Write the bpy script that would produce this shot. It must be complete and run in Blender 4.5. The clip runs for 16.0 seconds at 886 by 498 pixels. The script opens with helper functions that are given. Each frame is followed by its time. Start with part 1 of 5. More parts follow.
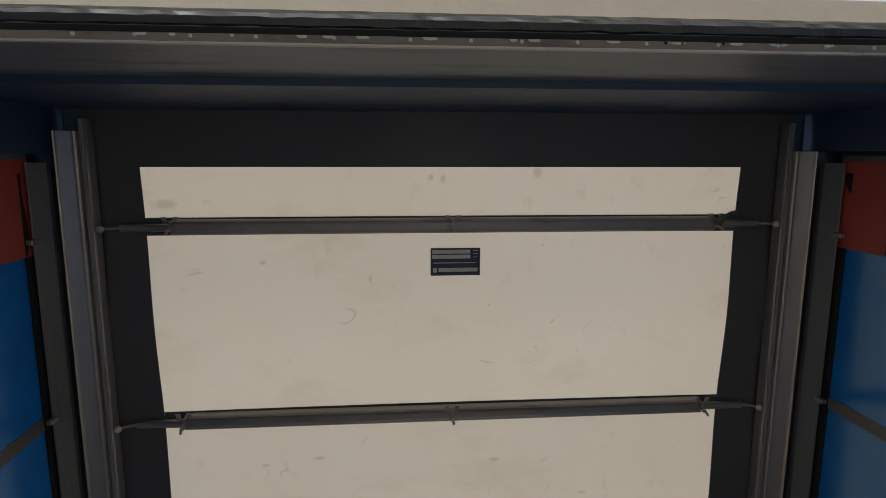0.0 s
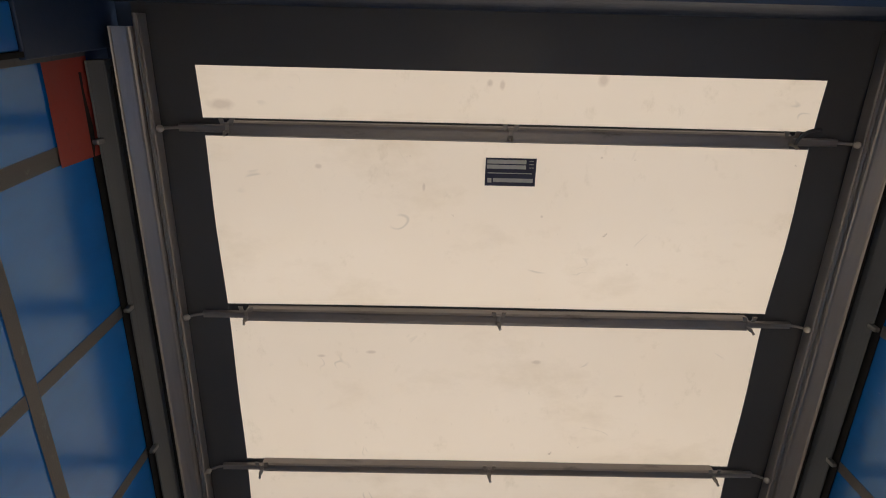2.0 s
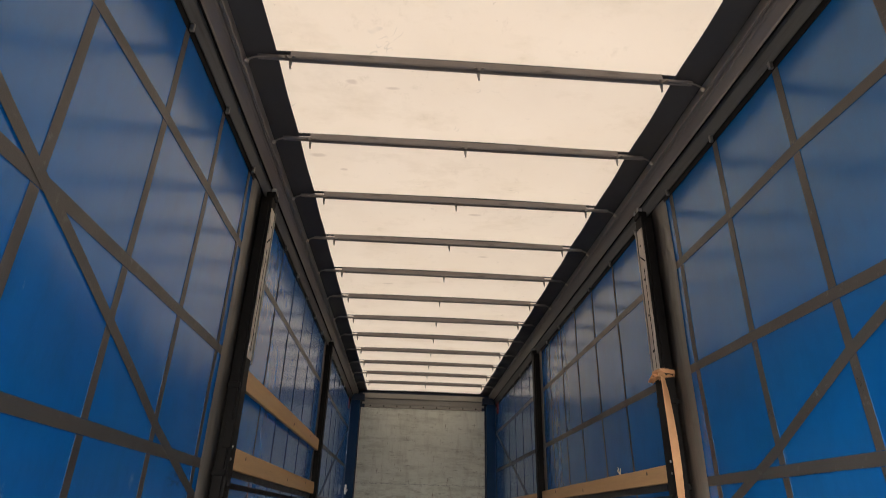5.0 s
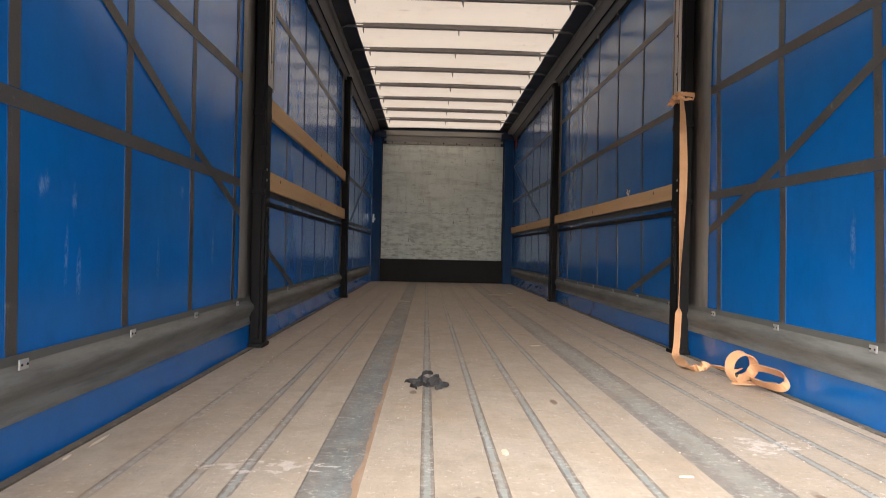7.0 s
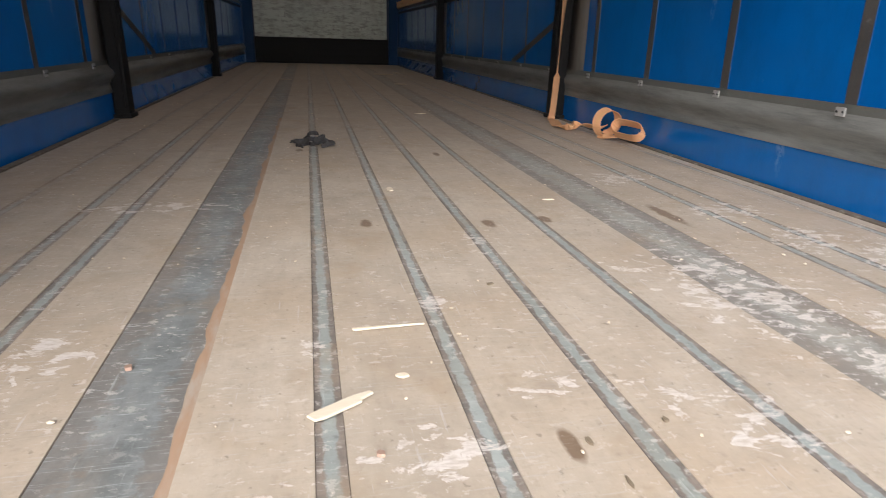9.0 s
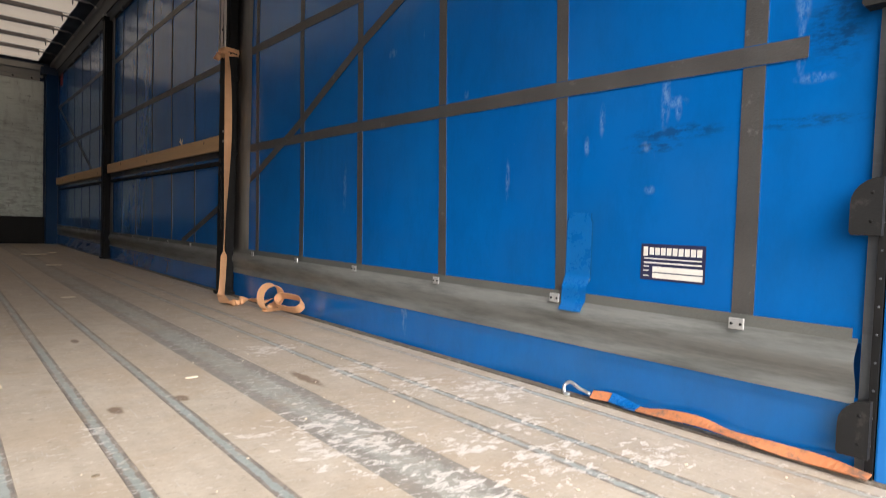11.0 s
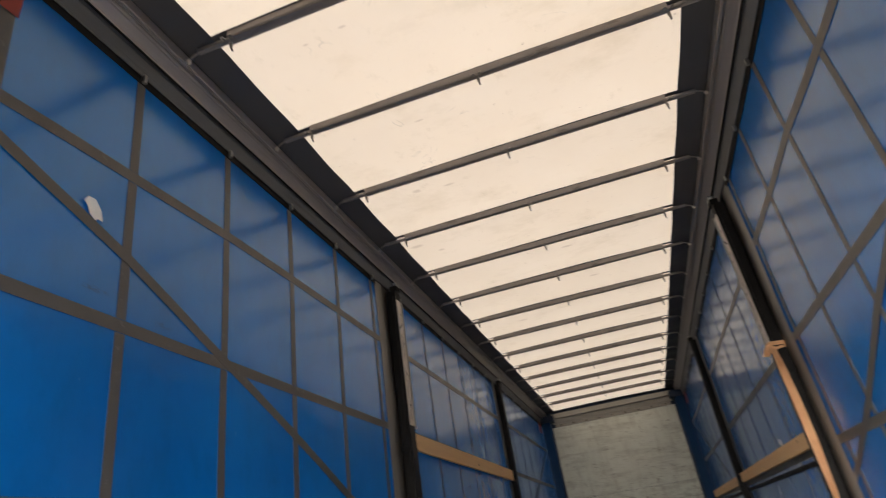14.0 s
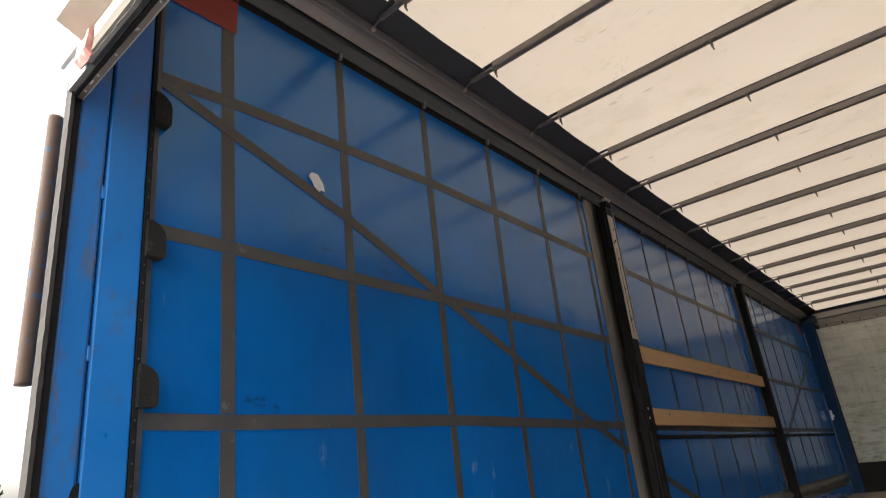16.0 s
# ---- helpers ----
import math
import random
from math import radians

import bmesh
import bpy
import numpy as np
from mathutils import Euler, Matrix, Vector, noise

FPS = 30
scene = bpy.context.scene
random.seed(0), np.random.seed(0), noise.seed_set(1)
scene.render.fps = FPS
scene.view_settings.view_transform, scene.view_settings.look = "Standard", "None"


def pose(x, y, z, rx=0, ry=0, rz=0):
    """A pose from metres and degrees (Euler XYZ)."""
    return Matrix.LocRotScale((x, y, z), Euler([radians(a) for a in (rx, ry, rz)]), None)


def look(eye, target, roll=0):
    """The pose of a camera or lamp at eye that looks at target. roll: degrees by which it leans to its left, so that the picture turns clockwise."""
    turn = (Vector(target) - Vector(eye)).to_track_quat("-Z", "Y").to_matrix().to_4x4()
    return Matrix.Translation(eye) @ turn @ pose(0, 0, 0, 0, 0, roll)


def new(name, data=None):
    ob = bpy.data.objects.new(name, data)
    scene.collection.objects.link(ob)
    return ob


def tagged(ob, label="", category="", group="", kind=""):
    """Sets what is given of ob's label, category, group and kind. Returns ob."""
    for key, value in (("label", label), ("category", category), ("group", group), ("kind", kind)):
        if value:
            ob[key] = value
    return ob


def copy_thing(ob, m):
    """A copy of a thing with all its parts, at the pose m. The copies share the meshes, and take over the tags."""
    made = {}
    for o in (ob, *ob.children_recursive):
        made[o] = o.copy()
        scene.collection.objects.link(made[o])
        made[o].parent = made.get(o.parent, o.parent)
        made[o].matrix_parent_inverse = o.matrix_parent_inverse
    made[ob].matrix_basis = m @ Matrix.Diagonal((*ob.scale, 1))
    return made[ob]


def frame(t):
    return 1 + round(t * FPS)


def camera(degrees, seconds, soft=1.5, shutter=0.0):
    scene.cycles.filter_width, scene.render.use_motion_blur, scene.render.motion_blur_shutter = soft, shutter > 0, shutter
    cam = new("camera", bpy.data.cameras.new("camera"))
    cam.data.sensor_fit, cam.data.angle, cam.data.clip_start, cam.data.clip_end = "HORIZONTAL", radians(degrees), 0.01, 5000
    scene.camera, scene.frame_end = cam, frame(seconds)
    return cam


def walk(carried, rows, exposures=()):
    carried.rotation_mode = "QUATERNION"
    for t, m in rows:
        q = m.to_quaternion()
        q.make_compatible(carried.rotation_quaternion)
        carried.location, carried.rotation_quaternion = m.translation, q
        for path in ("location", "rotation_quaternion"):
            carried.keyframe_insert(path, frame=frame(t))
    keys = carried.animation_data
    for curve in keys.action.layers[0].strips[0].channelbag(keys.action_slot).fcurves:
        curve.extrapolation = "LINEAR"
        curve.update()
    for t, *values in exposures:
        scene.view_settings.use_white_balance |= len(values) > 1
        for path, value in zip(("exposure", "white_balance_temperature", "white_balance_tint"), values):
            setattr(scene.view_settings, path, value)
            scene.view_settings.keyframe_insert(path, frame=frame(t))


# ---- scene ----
cam = camera(73.7, 16.0, soft=0.75, shutter=0.2)
PATH = [
    (0, (-0.191, 0.901, 0.722), (-0.029, 1.221, 2.69), -27.1),
    (0.5, (-0.182, 0.899, 0.73), (-0.083, 1.202, 2.704), -21.4),
    (1, (-0.178, 0.848, 0.742), (-0.181, 1.316, 2.686), -2.6),
    (1.5, (-0.223, 0.827, 0.747), (-0.221, 1.406, 2.661), -0.5),
    (2, (-0.23, 0.818, 0.751), (-0.206, 1.52, 2.623), -0.6),
    (2.5, (-0.216, 0.812, 0.752), (-0.178, 1.731, 2.528), -0.2),
    (3, (-0.217, 0.826, 0.736), (-0.208, 2.001, 2.354), 2.2),
    (3.5, (-0.239, 0.852, 0.723), (-0.211, 2.222, 2.18), 1.3),
    (4, (-0.236, 0.871, 0.699), (-0.192, 2.396, 1.993), 0.7),
    (4.5, (-0.241, 0.897, 0.683), (-0.159, 2.612, 1.709), 0.9),
    (5, (-0.262, 0.911, 0.665), (-0.17, 2.725, 1.503), 1.6),
    (5.2, (-0.256, 0.908, 0.667), (-0.165, 2.76, 1.417), 1.2),
    (7.3, (-0.26, 0.852, 0.543), (-0.206, 2.847, 0.422), 1.4),
    (7.5, (-0.259, 0.846, 0.534), (-0.204, 2.835, 0.33), 1.5),
    (8, (-0.264, 0.824, 0.506), (-0.192, 2.791, 0.152), 1.2),
    (8.5, (-0.262, 0.811, 0.463), (-0.088, 2.74, -0.034), 0.9),
    (9, (-0.251, 0.783, 0.429), (0.167, 2.622, -0.239), 1.7),
    (9.5, (-0.245, 0.747, 0.412), (0.403, 2.504, -0.292), 1.0),
    (10, (-0.236, 0.697, 0.393), (0.829, 2.28, -0.208), 1.7),
    (10.2, (-0.23, 0.667, 0.406), (1.004, 2.155, -0.11), 2.6),
    (12.3, (0.027, 0.505, 0.534), (1.069, 2.076, 1.203), 2.7),
    (12.5, (0.044, 0.484, 0.547), (0.995, 2.09, 1.266), 1.9),
    (13, (0.099, 0.39, 0.563), (0.634, 2.177, 1.286), -4.5),
    (13.5, (0.152, 0.288, 0.588), (0.178, 2.135, 1.356), -6.2),
    (14, (0.244, 0.301, 0.618), (-0.192, 2.021, 1.542), -9.1),
    (14.5, (0.386, 0.353, 0.67), (-0.486, 1.819, 1.715), -9.2),
    (15, (0.447, 0.38, 0.681), (-0.517, 1.773, 1.745), -10.9),
    (15.5, (0.459, 0.319, 0.676), (-0.627, 1.708, 1.62), -7.6),
    (16, (0.443, 0.271, 0.658), (-0.738, 1.71, 1.389), -5.3),
]
EXPOSURES = [(0, 1.08, 6150, 4), (0.5, 1.32, 6150, 6), (2, 1.72, 6600, 9), (4, 1.78, 6650, 9), (5, 2.12, 6750, 11), (7.5, 2.22, 6400, 13), (8, 1.83, 6350, 12), (9, 1.12, 6300, 13), (10, 0.90, 6200, 14), (12.5, 2.36, 6850, 7), (13.5, 2.17, 6550, 8), (14, 2.17, 6650, 10), (15, 2.0, 6680, 10), (16, 2.0, 6700, 10)]
walk(cam, [(t, look(e, g, r)) for t, e, g, r in PATH], EXPOSURES)

# ---- light ----
world = bpy.data.worlds.new("overcast_sky")
scene.world = world
world.use_nodes = True
wn, wl = world.node_tree.nodes, world.node_tree.links
sky = wn.new("ShaderNodeTexSky")
sky.sky_type, sky.sun_disc = "NISHITA", False
sky.sun_elevation, sky.sun_rotation = radians(33), radians(205)
sky.air_density, sky.dust_density = 1.0, 4.0
haze = wn.new("ShaderNodeHueSaturation")
haze.inputs["Saturation"].default_value = 0.22
wl.new(sky.outputs[0], haze.inputs["Color"])
wl.new(haze.outputs[0], wn["Background"].inputs["Color"])
wn["Background"].inputs["Strength"].default_value = 0.15
sun = new("sun", bpy.data.lights.new("sun", "SUN"))
sun.data.energy, sun.data.angle, sun.data.color = 1.5, radians(115), (1.0, 0.93, 0.84)
SUN_WAY = Vector((math.sin(radians(205)) * math.cos(radians(33)), math.cos(radians(205)) * math.cos(radians(33)), math.sin(radians(33))))
sun.matrix_world = look((0, 0, 30), Vector((0, 0, 30)) - SUN_WAY)

# ---- materials ----


def tree(name):
    m = bpy.data.materials.new(name)
    m.use_nodes = True
    return m, m.node_tree.nodes, m.node_tree.links


def coords(n, l, stretch=(1, 1, 1)):
    tc, mp = n.new("ShaderNodeTexCoord"), n.new("ShaderNodeMapping")
    mp.inputs["Scale"].default_value = stretch
    l.new(tc.outputs["Object"], mp.inputs["Vector"])
    return mp.outputs[0]


def noise_tex(n, l, vec, scale, detail=4, rough=0.6):
    t = n.new("ShaderNodeTexNoise")
    t.inputs["Scale"].default_value, t.inputs["Detail"].default_value, t.inputs["Roughness"].default_value = scale, detail, rough
    l.new(vec, t.inputs["Vector"])
    return t.outputs["Fac"]


def ramp(n, l, fac, a, b):
    r = n.new("ShaderNodeMapRange")
    r.inputs["From Min"].default_value, r.inputs["From Max"].default_value = a, b
    l.new(fac, r.inputs["Value"])
    return r.outputs[0]


def calc(n, l, op, a, b):
    m = n.new("ShaderNodeMath")
    m.operation, m.use_clamp = op, op in ("ADD", "MULTIPLY")
    for i, v in enumerate((a, b)):
        if isinstance(v, (int, float)):
            m.inputs[i].default_value = v
        else:
            l.new(v, m.inputs[i])
    return m.outputs[0]


def blend(n, l, fac, a, b):
    m = n.new("ShaderNodeMix")
    m.data_type = "RGBA"
    if isinstance(fac, float):
        m.inputs["Factor"].default_value = fac
    else:
        l.new(fac, m.inputs["Factor"])
    for key, v in ((6, a), (7, b)):
        if isinstance(v, tuple):
            m.inputs[key].default_value = (*v, 1)
        else:
            l.new(v, m.inputs[key])
    return m.outputs[2]


def bumped(n, l, height, strength, dist=0.002):
    b = n.new("ShaderNodeBump")
    b.inputs["Strength"].default_value, b.inputs["Distance"].default_value = strength, dist
    l.new(height, b.inputs["Height"])
    return b.outputs[0]


def surf(name, c1, c2, c3=None, rough=0.6, metal=0.0, scale=3.0, fine=60.0, wear=(0.6, 0.75), stretch=(1, 1, 1), bump=0.2, spec=0.5, spread=0.15):
    """A worn surface: c1 to c2 over large and fine noise, c3 in patches."""
    m, n, l = tree(name)
    b = n["Principled BSDF"]
    v = coords(n, l, stretch)
    big, small = noise_tex(n, l, v, scale, 5), noise_tex(n, l, v, fine, 3)
    mixed = calc(n, l, "ADD", calc(n, l, "MULTIPLY", ramp(n, l, big, 0.3, 0.7), 0.7), calc(n, l, "MULTIPLY", ramp(n, l, small, 0.3, 0.7), 0.3))
    col = blend(n, l, mixed, c1, c2)
    if c3:
        col = blend(n, l, ramp(n, l, noise_tex(n, l, v, scale * 2.7, 8, 0.7), *wear), col, c3)
    l.new(col, b.inputs["Base Color"])
    r = n.new("ShaderNodeMapRange")
    r.inputs["To Min"].default_value, r.inputs["To Max"].default_value = rough - spread, min(1.0, rough + spread)
    l.new(mixed, r.inputs["Value"])
    l.new(r.outputs[0], b.inputs["Roughness"])
    b.inputs["Metallic"].default_value, b.inputs["Specular IOR Level"].default_value = metal, spec
    l.new(bumped(n, l, small, bump), b.inputs["Normal"])
    return m


def spots(n, l, vec, places, out=0.6, inside=0.2):
    """A mask of soft ovals: (x, y, half width, half length) on the floor."""
    total = None
    wob = noise_tex(n, l, vec, 35, 4)
    for x, y, a, b in places:
        mp = n.new("ShaderNodeMapping")
        mp.inputs["Location"].default_value = (-x / a, -y / b, 0)
        mp.inputs["Scale"].default_value = (1 / a, 1 / b, 0)
        l.new(vec, mp.inputs["Vector"])
        ln = n.new("ShaderNodeVectorMath")
        ln.operation = "LENGTH"
        l.new(mp.outputs[0], ln.inputs[0])
        away = calc(n, l, "SUBTRACT", ln.outputs["Value"], wob)
        s = ramp(n, l, away, out, inside)
        total = s if total is None else calc(n, l, "MAXIMUM", total, s)
    return total


def tarp_blue(pale, dark):
    """Coated cloth; pale and dark: scuffs, and tar streaks or a dent's painted shade, as (y, z, half length, half
    height).
    """
    m, n, l = tree("blue_pvc_curtain")
    b = n["Principled BSDF"]
    v = coords(n, l)
    big = ramp(n, l, noise_tex(n, l, v, 1.3, 4), 0.3, 0.7)
    col = blend(n, l, big, (0.0007, 0.086, 0.315), (0.0009, 0.109, 0.370))
    # pale scuffs, mostly thin and upright, and a grey film of dirt
    vs = coords(n, l, (1, 3.0, 0.7))
    scuff = ramp(n, l, noise_tex(n, l, vs, 9, 9, 0.72), 0.665, 0.74)
    region = ramp(n, l, noise_tex(n, l, v, 0.9, 2), 0.45, 0.6)
    col = blend(n, l, calc(n, l, "MULTIPLY", calc(n, l, "MULTIPLY", scuff, region), 0.55), col, (0.30, 0.42, 0.55))
    geo, sep, flat = n.new("ShaderNodeNewGeometry"), n.new("ShaderNodeSeparateXYZ"), n.new("ShaderNodeCombineXYZ")
    l.new(geo.outputs["Position"], sep.inputs[0])
    l.new(sep.outputs["Y"], flat.inputs["X"])
    l.new(sep.outputs["Z"], flat.inputs["Y"])
    broken = ramp(n, l, noise_tex(n, l, coords(n, l, (1, 1.6, 0.8)), 38, 8, 0.7), 0.42, 0.60)
    col = blend(n, l, calc(n, l, "MULTIPLY", calc(n, l, "MULTIPLY", spots(n, l, flat.outputs[0], pale, 1.3, 0.0), broken), 0.24), col, (0.36, 0.50, 0.62))
    streak = ramp(n, l, noise_tex(n, l, coords(n, l, (1, 0.7, 1.8)), 30, 7, 0.7), 0.44, 0.58)
    col = blend(n, l, calc(n, l, "MULTIPLY", calc(n, l, "MULTIPLY", spots(n, l, flat.outputs[0], dark, 0.9, 0.1), streak), 0.5), col, (0.008, 0.014, 0.024))
    film = ramp(n, l, noise_tex(n, l, v, 2.2, 6), 0.45, 0.8)
    col = blend(n, l, calc(n, l, "MULTIPLY", film, 0.14), col, (0.05, 0.10, 0.13))
    # the colour turns greyer and duller with depth, in patches
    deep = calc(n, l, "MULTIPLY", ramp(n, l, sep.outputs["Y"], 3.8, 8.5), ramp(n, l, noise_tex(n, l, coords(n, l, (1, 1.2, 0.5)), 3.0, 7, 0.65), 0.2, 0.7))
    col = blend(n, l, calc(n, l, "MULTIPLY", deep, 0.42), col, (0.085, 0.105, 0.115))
    smut = ramp(n, l, noise_tex(n, l, coords(n, l, (1, 1.3, 0.6)), 6, 9, 0.7), 0.46, 0.72)
    col = blend(n, l, calc(n, l, "MULTIPLY", smut, 0.30), col, (0.003, 0.045, 0.12))
    l.new(col, b.inputs["Base Color"])
    r = ramp(n, l, noise_tex(n, l, v, 14, 5), 0.2, 0.8)
    l.new(calc(n, l, "ADD", calc(n, l, "MULTIPLY", r, 0.10), 0.14), b.inputs["Roughness"])
    b.inputs["Specular IOR Level"].default_value = 0.75
    b.inputs["Specular Tint"].default_value = (0.66, 1.0, 0.88, 1)
    waves = noise_tex(n, l, v, 3.0, 3)
    weave = noise_tex(n, l, v, 300, 2)
    nrm = n.new("ShaderNodeBump")
    nrm.inputs["Strength"].default_value, nrm.inputs["Distance"].default_value = 0.12, 0.02
    l.new(waves, nrm.inputs["Height"])
    fine = n.new("ShaderNodeBump")
    fine.inputs["Strength"].default_value, fine.inputs["Distance"].default_value = 0.05, 0.001
    l.new(weave, fine.inputs["Height"])
    l.new(nrm.outputs[0], fine.inputs["Normal"])
    l.new(fine.outputs[0], b.inputs["Normal"])
    # daylight glows a little through the coated cloth
    tr, mx = n.new("ShaderNodeBsdfTranslucent"), n.new("ShaderNodeMixShader")
    l.new(col, tr.inputs["Color"])
    mx.inputs["Fac"].default_value = 0.03
    l.new(b.outputs[0], mx.inputs[1])
    l.new(tr.outputs[0], mx.inputs[2])
    l.new(mx.outputs[0], n["Material Output"].inputs["Surface"])
    return m


def stiff_cloth():
    """Grey edge cloth with soft dirty streaks and black grease rubbed on along the post."""
    m, n, l = tree("grimy_grey_panel")
    b = n["Principled BSDF"]
    v = coords(n, l)
    vz = coords(n, l, (1, 3.0, 0.35))
    col = blend(n, l, ramp(n, l, noise_tex(n, l, vz, 4, 6), 0.3, 0.7), (0.115, 0.105, 0.09), (0.22, 0.205, 0.18))
    col = blend(n, l, calc(n, l, "MULTIPLY", ramp(n, l, noise_tex(n, l, vz, 9, 8, 0.7), 0.5, 0.7), 0.5), col, (0.055, 0.045, 0.037))
    gen, sep = n.new("ShaderNodeTexCoord"), n.new("ShaderNodeSeparateXYZ")
    l.new(gen.outputs["Generated"], sep.inputs[0])
    rub = calc(n, l, "ADD", sep.outputs["Y"], calc(n, l, "MULTIPLY", calc(n, l, "SUBTRACT", noise_tex(n, l, coords(n, l, (1, 2, 0.8)), 3.2, 8, 0.65), 0.5), 0.9))
    col = blend(n, l, calc(n, l, "MULTIPLY", ramp(n, l, rub, 0.12, 0.52), 0.93), col, (0.012, 0.010, 0.009))
    l.new(col, b.inputs["Base Color"])
    b.inputs["Roughness"].default_value = 0.42
    l.new(bumped(n, l, noise_tex(n, l, v, 70, 4), 0.2), b.inputs["Normal"])
    return m


BLOTS = [(0.288, 0.962, 0.015, 0.0165), (-0.07, 0.98, 0.009, 0.0105), (-0.03, 0.985, 0.0075, 0.0135), (-0.927, 1.065, 0.0375, 0.015), (-0.625, 1.259, 0.0105, 0.0075), (-0.275, 1.321, 0.0045, 0.012), (0.129, 1.416, 0.0045, 0.0045), (-0.463, 1.96, 0.0165, 0.006), (-0.648, 1.978, 0.0135, 0.0053), (0.158, 1.99, 0.0165, 0.0075), (0.483, 2.129, 0.0165, 0.0045), (-0.38, 2.683, 0.0225, 0.006), (-0.626, 3.307, 0.0263, 0.0165), (-0.42, 3.339, 0.03, 0.009), (-0.88, 3.99, 0.045, 0.0165), (-0.74, 4.134, 0.0225, 0.0135), (0.15, 4.67, 0.0375, 0.0135), (0.3, 5.4, 0.0375, 0.015), (-0.5, 6.1, 0.045, 0.015)]


def roof_cloth():
    m, n, l = tree("cream_roof_cloth")
    n.remove(n["Principled BSDF"])
    v = coords(n, l)
    big = ramp(n, l, noise_tex(n, l, v, 1.1, 4), 0.3, 0.7)
    col = blend(n, l, big, (0.845, 0.725, 0.595), (0.80, 0.675, 0.54))
    vx = coords(n, l, (0.6, 1.0, 1))
    smear = ramp(n, l, noise_tex(n, l, vx, 3.4, 10, 0.68), 0.54, 0.82)
    col = blend(n, l, calc(n, l, "MULTIPLY", smear, 0.46), col, (0.55, 0.43, 0.28))
    mould = ramp(n, l, noise_tex(n, l, coords(n, l, (1.0, 0.7, 1)), 9, 10, 0.72), 0.60, 0.72)
    col = blend(n, l, calc(n, l, "MULTIPLY", mould, 0.24), col, (0.46, 0.36, 0.22))
    speck = ramp(n, l, noise_tex(n, l, v, 30, 6, 0.6), 0.70, 0.76)
    col = blend(n, l, calc(n, l, "MULTIPLY", speck, 0.6), col, (0.33, 0.22, 0.14))
    geo = n.new("ShaderNodeNewGeometry")
    col = blend(n, l, calc(n, l, "MULTIPLY", spots(n, l, geo.outputs["Position"], BLOTS, 0.9, 0.1), 0.34), col, (0.40, 0.28, 0.20))
    # scraped marks: short dark curls
    wv = n.new("ShaderNodeTexNoise")
    wv.inputs["Scale"].default_value, wv.inputs["Detail"].default_value, wv.inputs["Distortion"].default_value = 3.2, 2, 1.4
    l.new(v, wv.inputs["Vector"])
    line = ramp(n, l, calc(n, l, "ABSOLUTE", calc(n, l, "SUBTRACT", wv.outputs["Fac"], 0.5), 0.0), 0.010, 0.002)
    rare = ramp(n, l, noise_tex(n, l, v, 5.0, 2), 0.64, 0.70)
    col = blend(n, l, calc(n, l, "MULTIPLY", calc(n, l, "MULTIPLY", line, rare), 0.24), col, (0.22, 0.19, 0.16))
    weave = noise_tex(n, l, v, 220, 2)
    nrm = bumped(n, l, weave, 0.1, 0.001)
    d, t, mx = n.new("ShaderNodeBsdfDiffuse"), n.new("ShaderNodeBsdfTranslucent"), n.new("ShaderNodeMixShader")
    for sh in (d, t):
        l.new(col, sh.inputs["Color"])
        l.new(nrm, sh.inputs["Normal"])
    mx.inputs["Fac"].default_value = 0.18
    l.new(d.outputs[0], mx.inputs[1])
    l.new(t.outputs[0], mx.inputs[2])
    l.new(mx.outputs[0], n["Material Output"].inputs["Surface"])
    return m


STAINS = [(0.174, 2.143, 0.0168, 0.0336), (-0.13, 2.178, 0.0154, 0.0315), (0.33, 2.161, 0.0175, 0.0294), (0.683, 2.16, 0.021, 0.10), (0.024, 1.298, 0.0119, 0.0315), (-0.3, 3.2, 0.0154, 0.0315), (0.231, 3.08, 0.014, 0.035)]
PLASTER = [(0.53, 1.67, 0.17, 0.26), (0.57, 1.28, 0.11, 0.22), (0.80, 1.33, 0.15, 0.12), (1.00, 1.22, 0.10, 0.08), (0.95, 1.50, 0.12, 0.07), (0.72, 1.50, 0.10, 0.08), (1.06, 1.77, 0.16, 0.16), (0.925, 1.92, 0.12, 0.10), (0.27, 1.286, 0.06, 0.08), (0.183, 1.378, 0.05, 0.05), (-0.124, 1.305, 0.08, 0.06), (-0.318, 1.248, 0.07, 0.05), (-0.317, 1.240, 0.05, 0.04), (-0.118, 1.20, 0.04, 0.04), (0.04, 1.419, 0.05, 0.04),
           (-0.63, 1.61, 0.07, 0.07), (-0.66, 2.384, 0.22, 0.05), (0.39, 1.815, 0.09, 0.05), (0.888, 2.18, 0.15, 0.08), (0.76, 2.60, 0.16, 0.09), (-0.06, 1.70, 0.035, 0.04), (-0.258, 1.565, 0.03, 0.04), (0.112, 2.0, 0.03, 0.09), (-0.48, 1.2, 0.10, 0.10)]


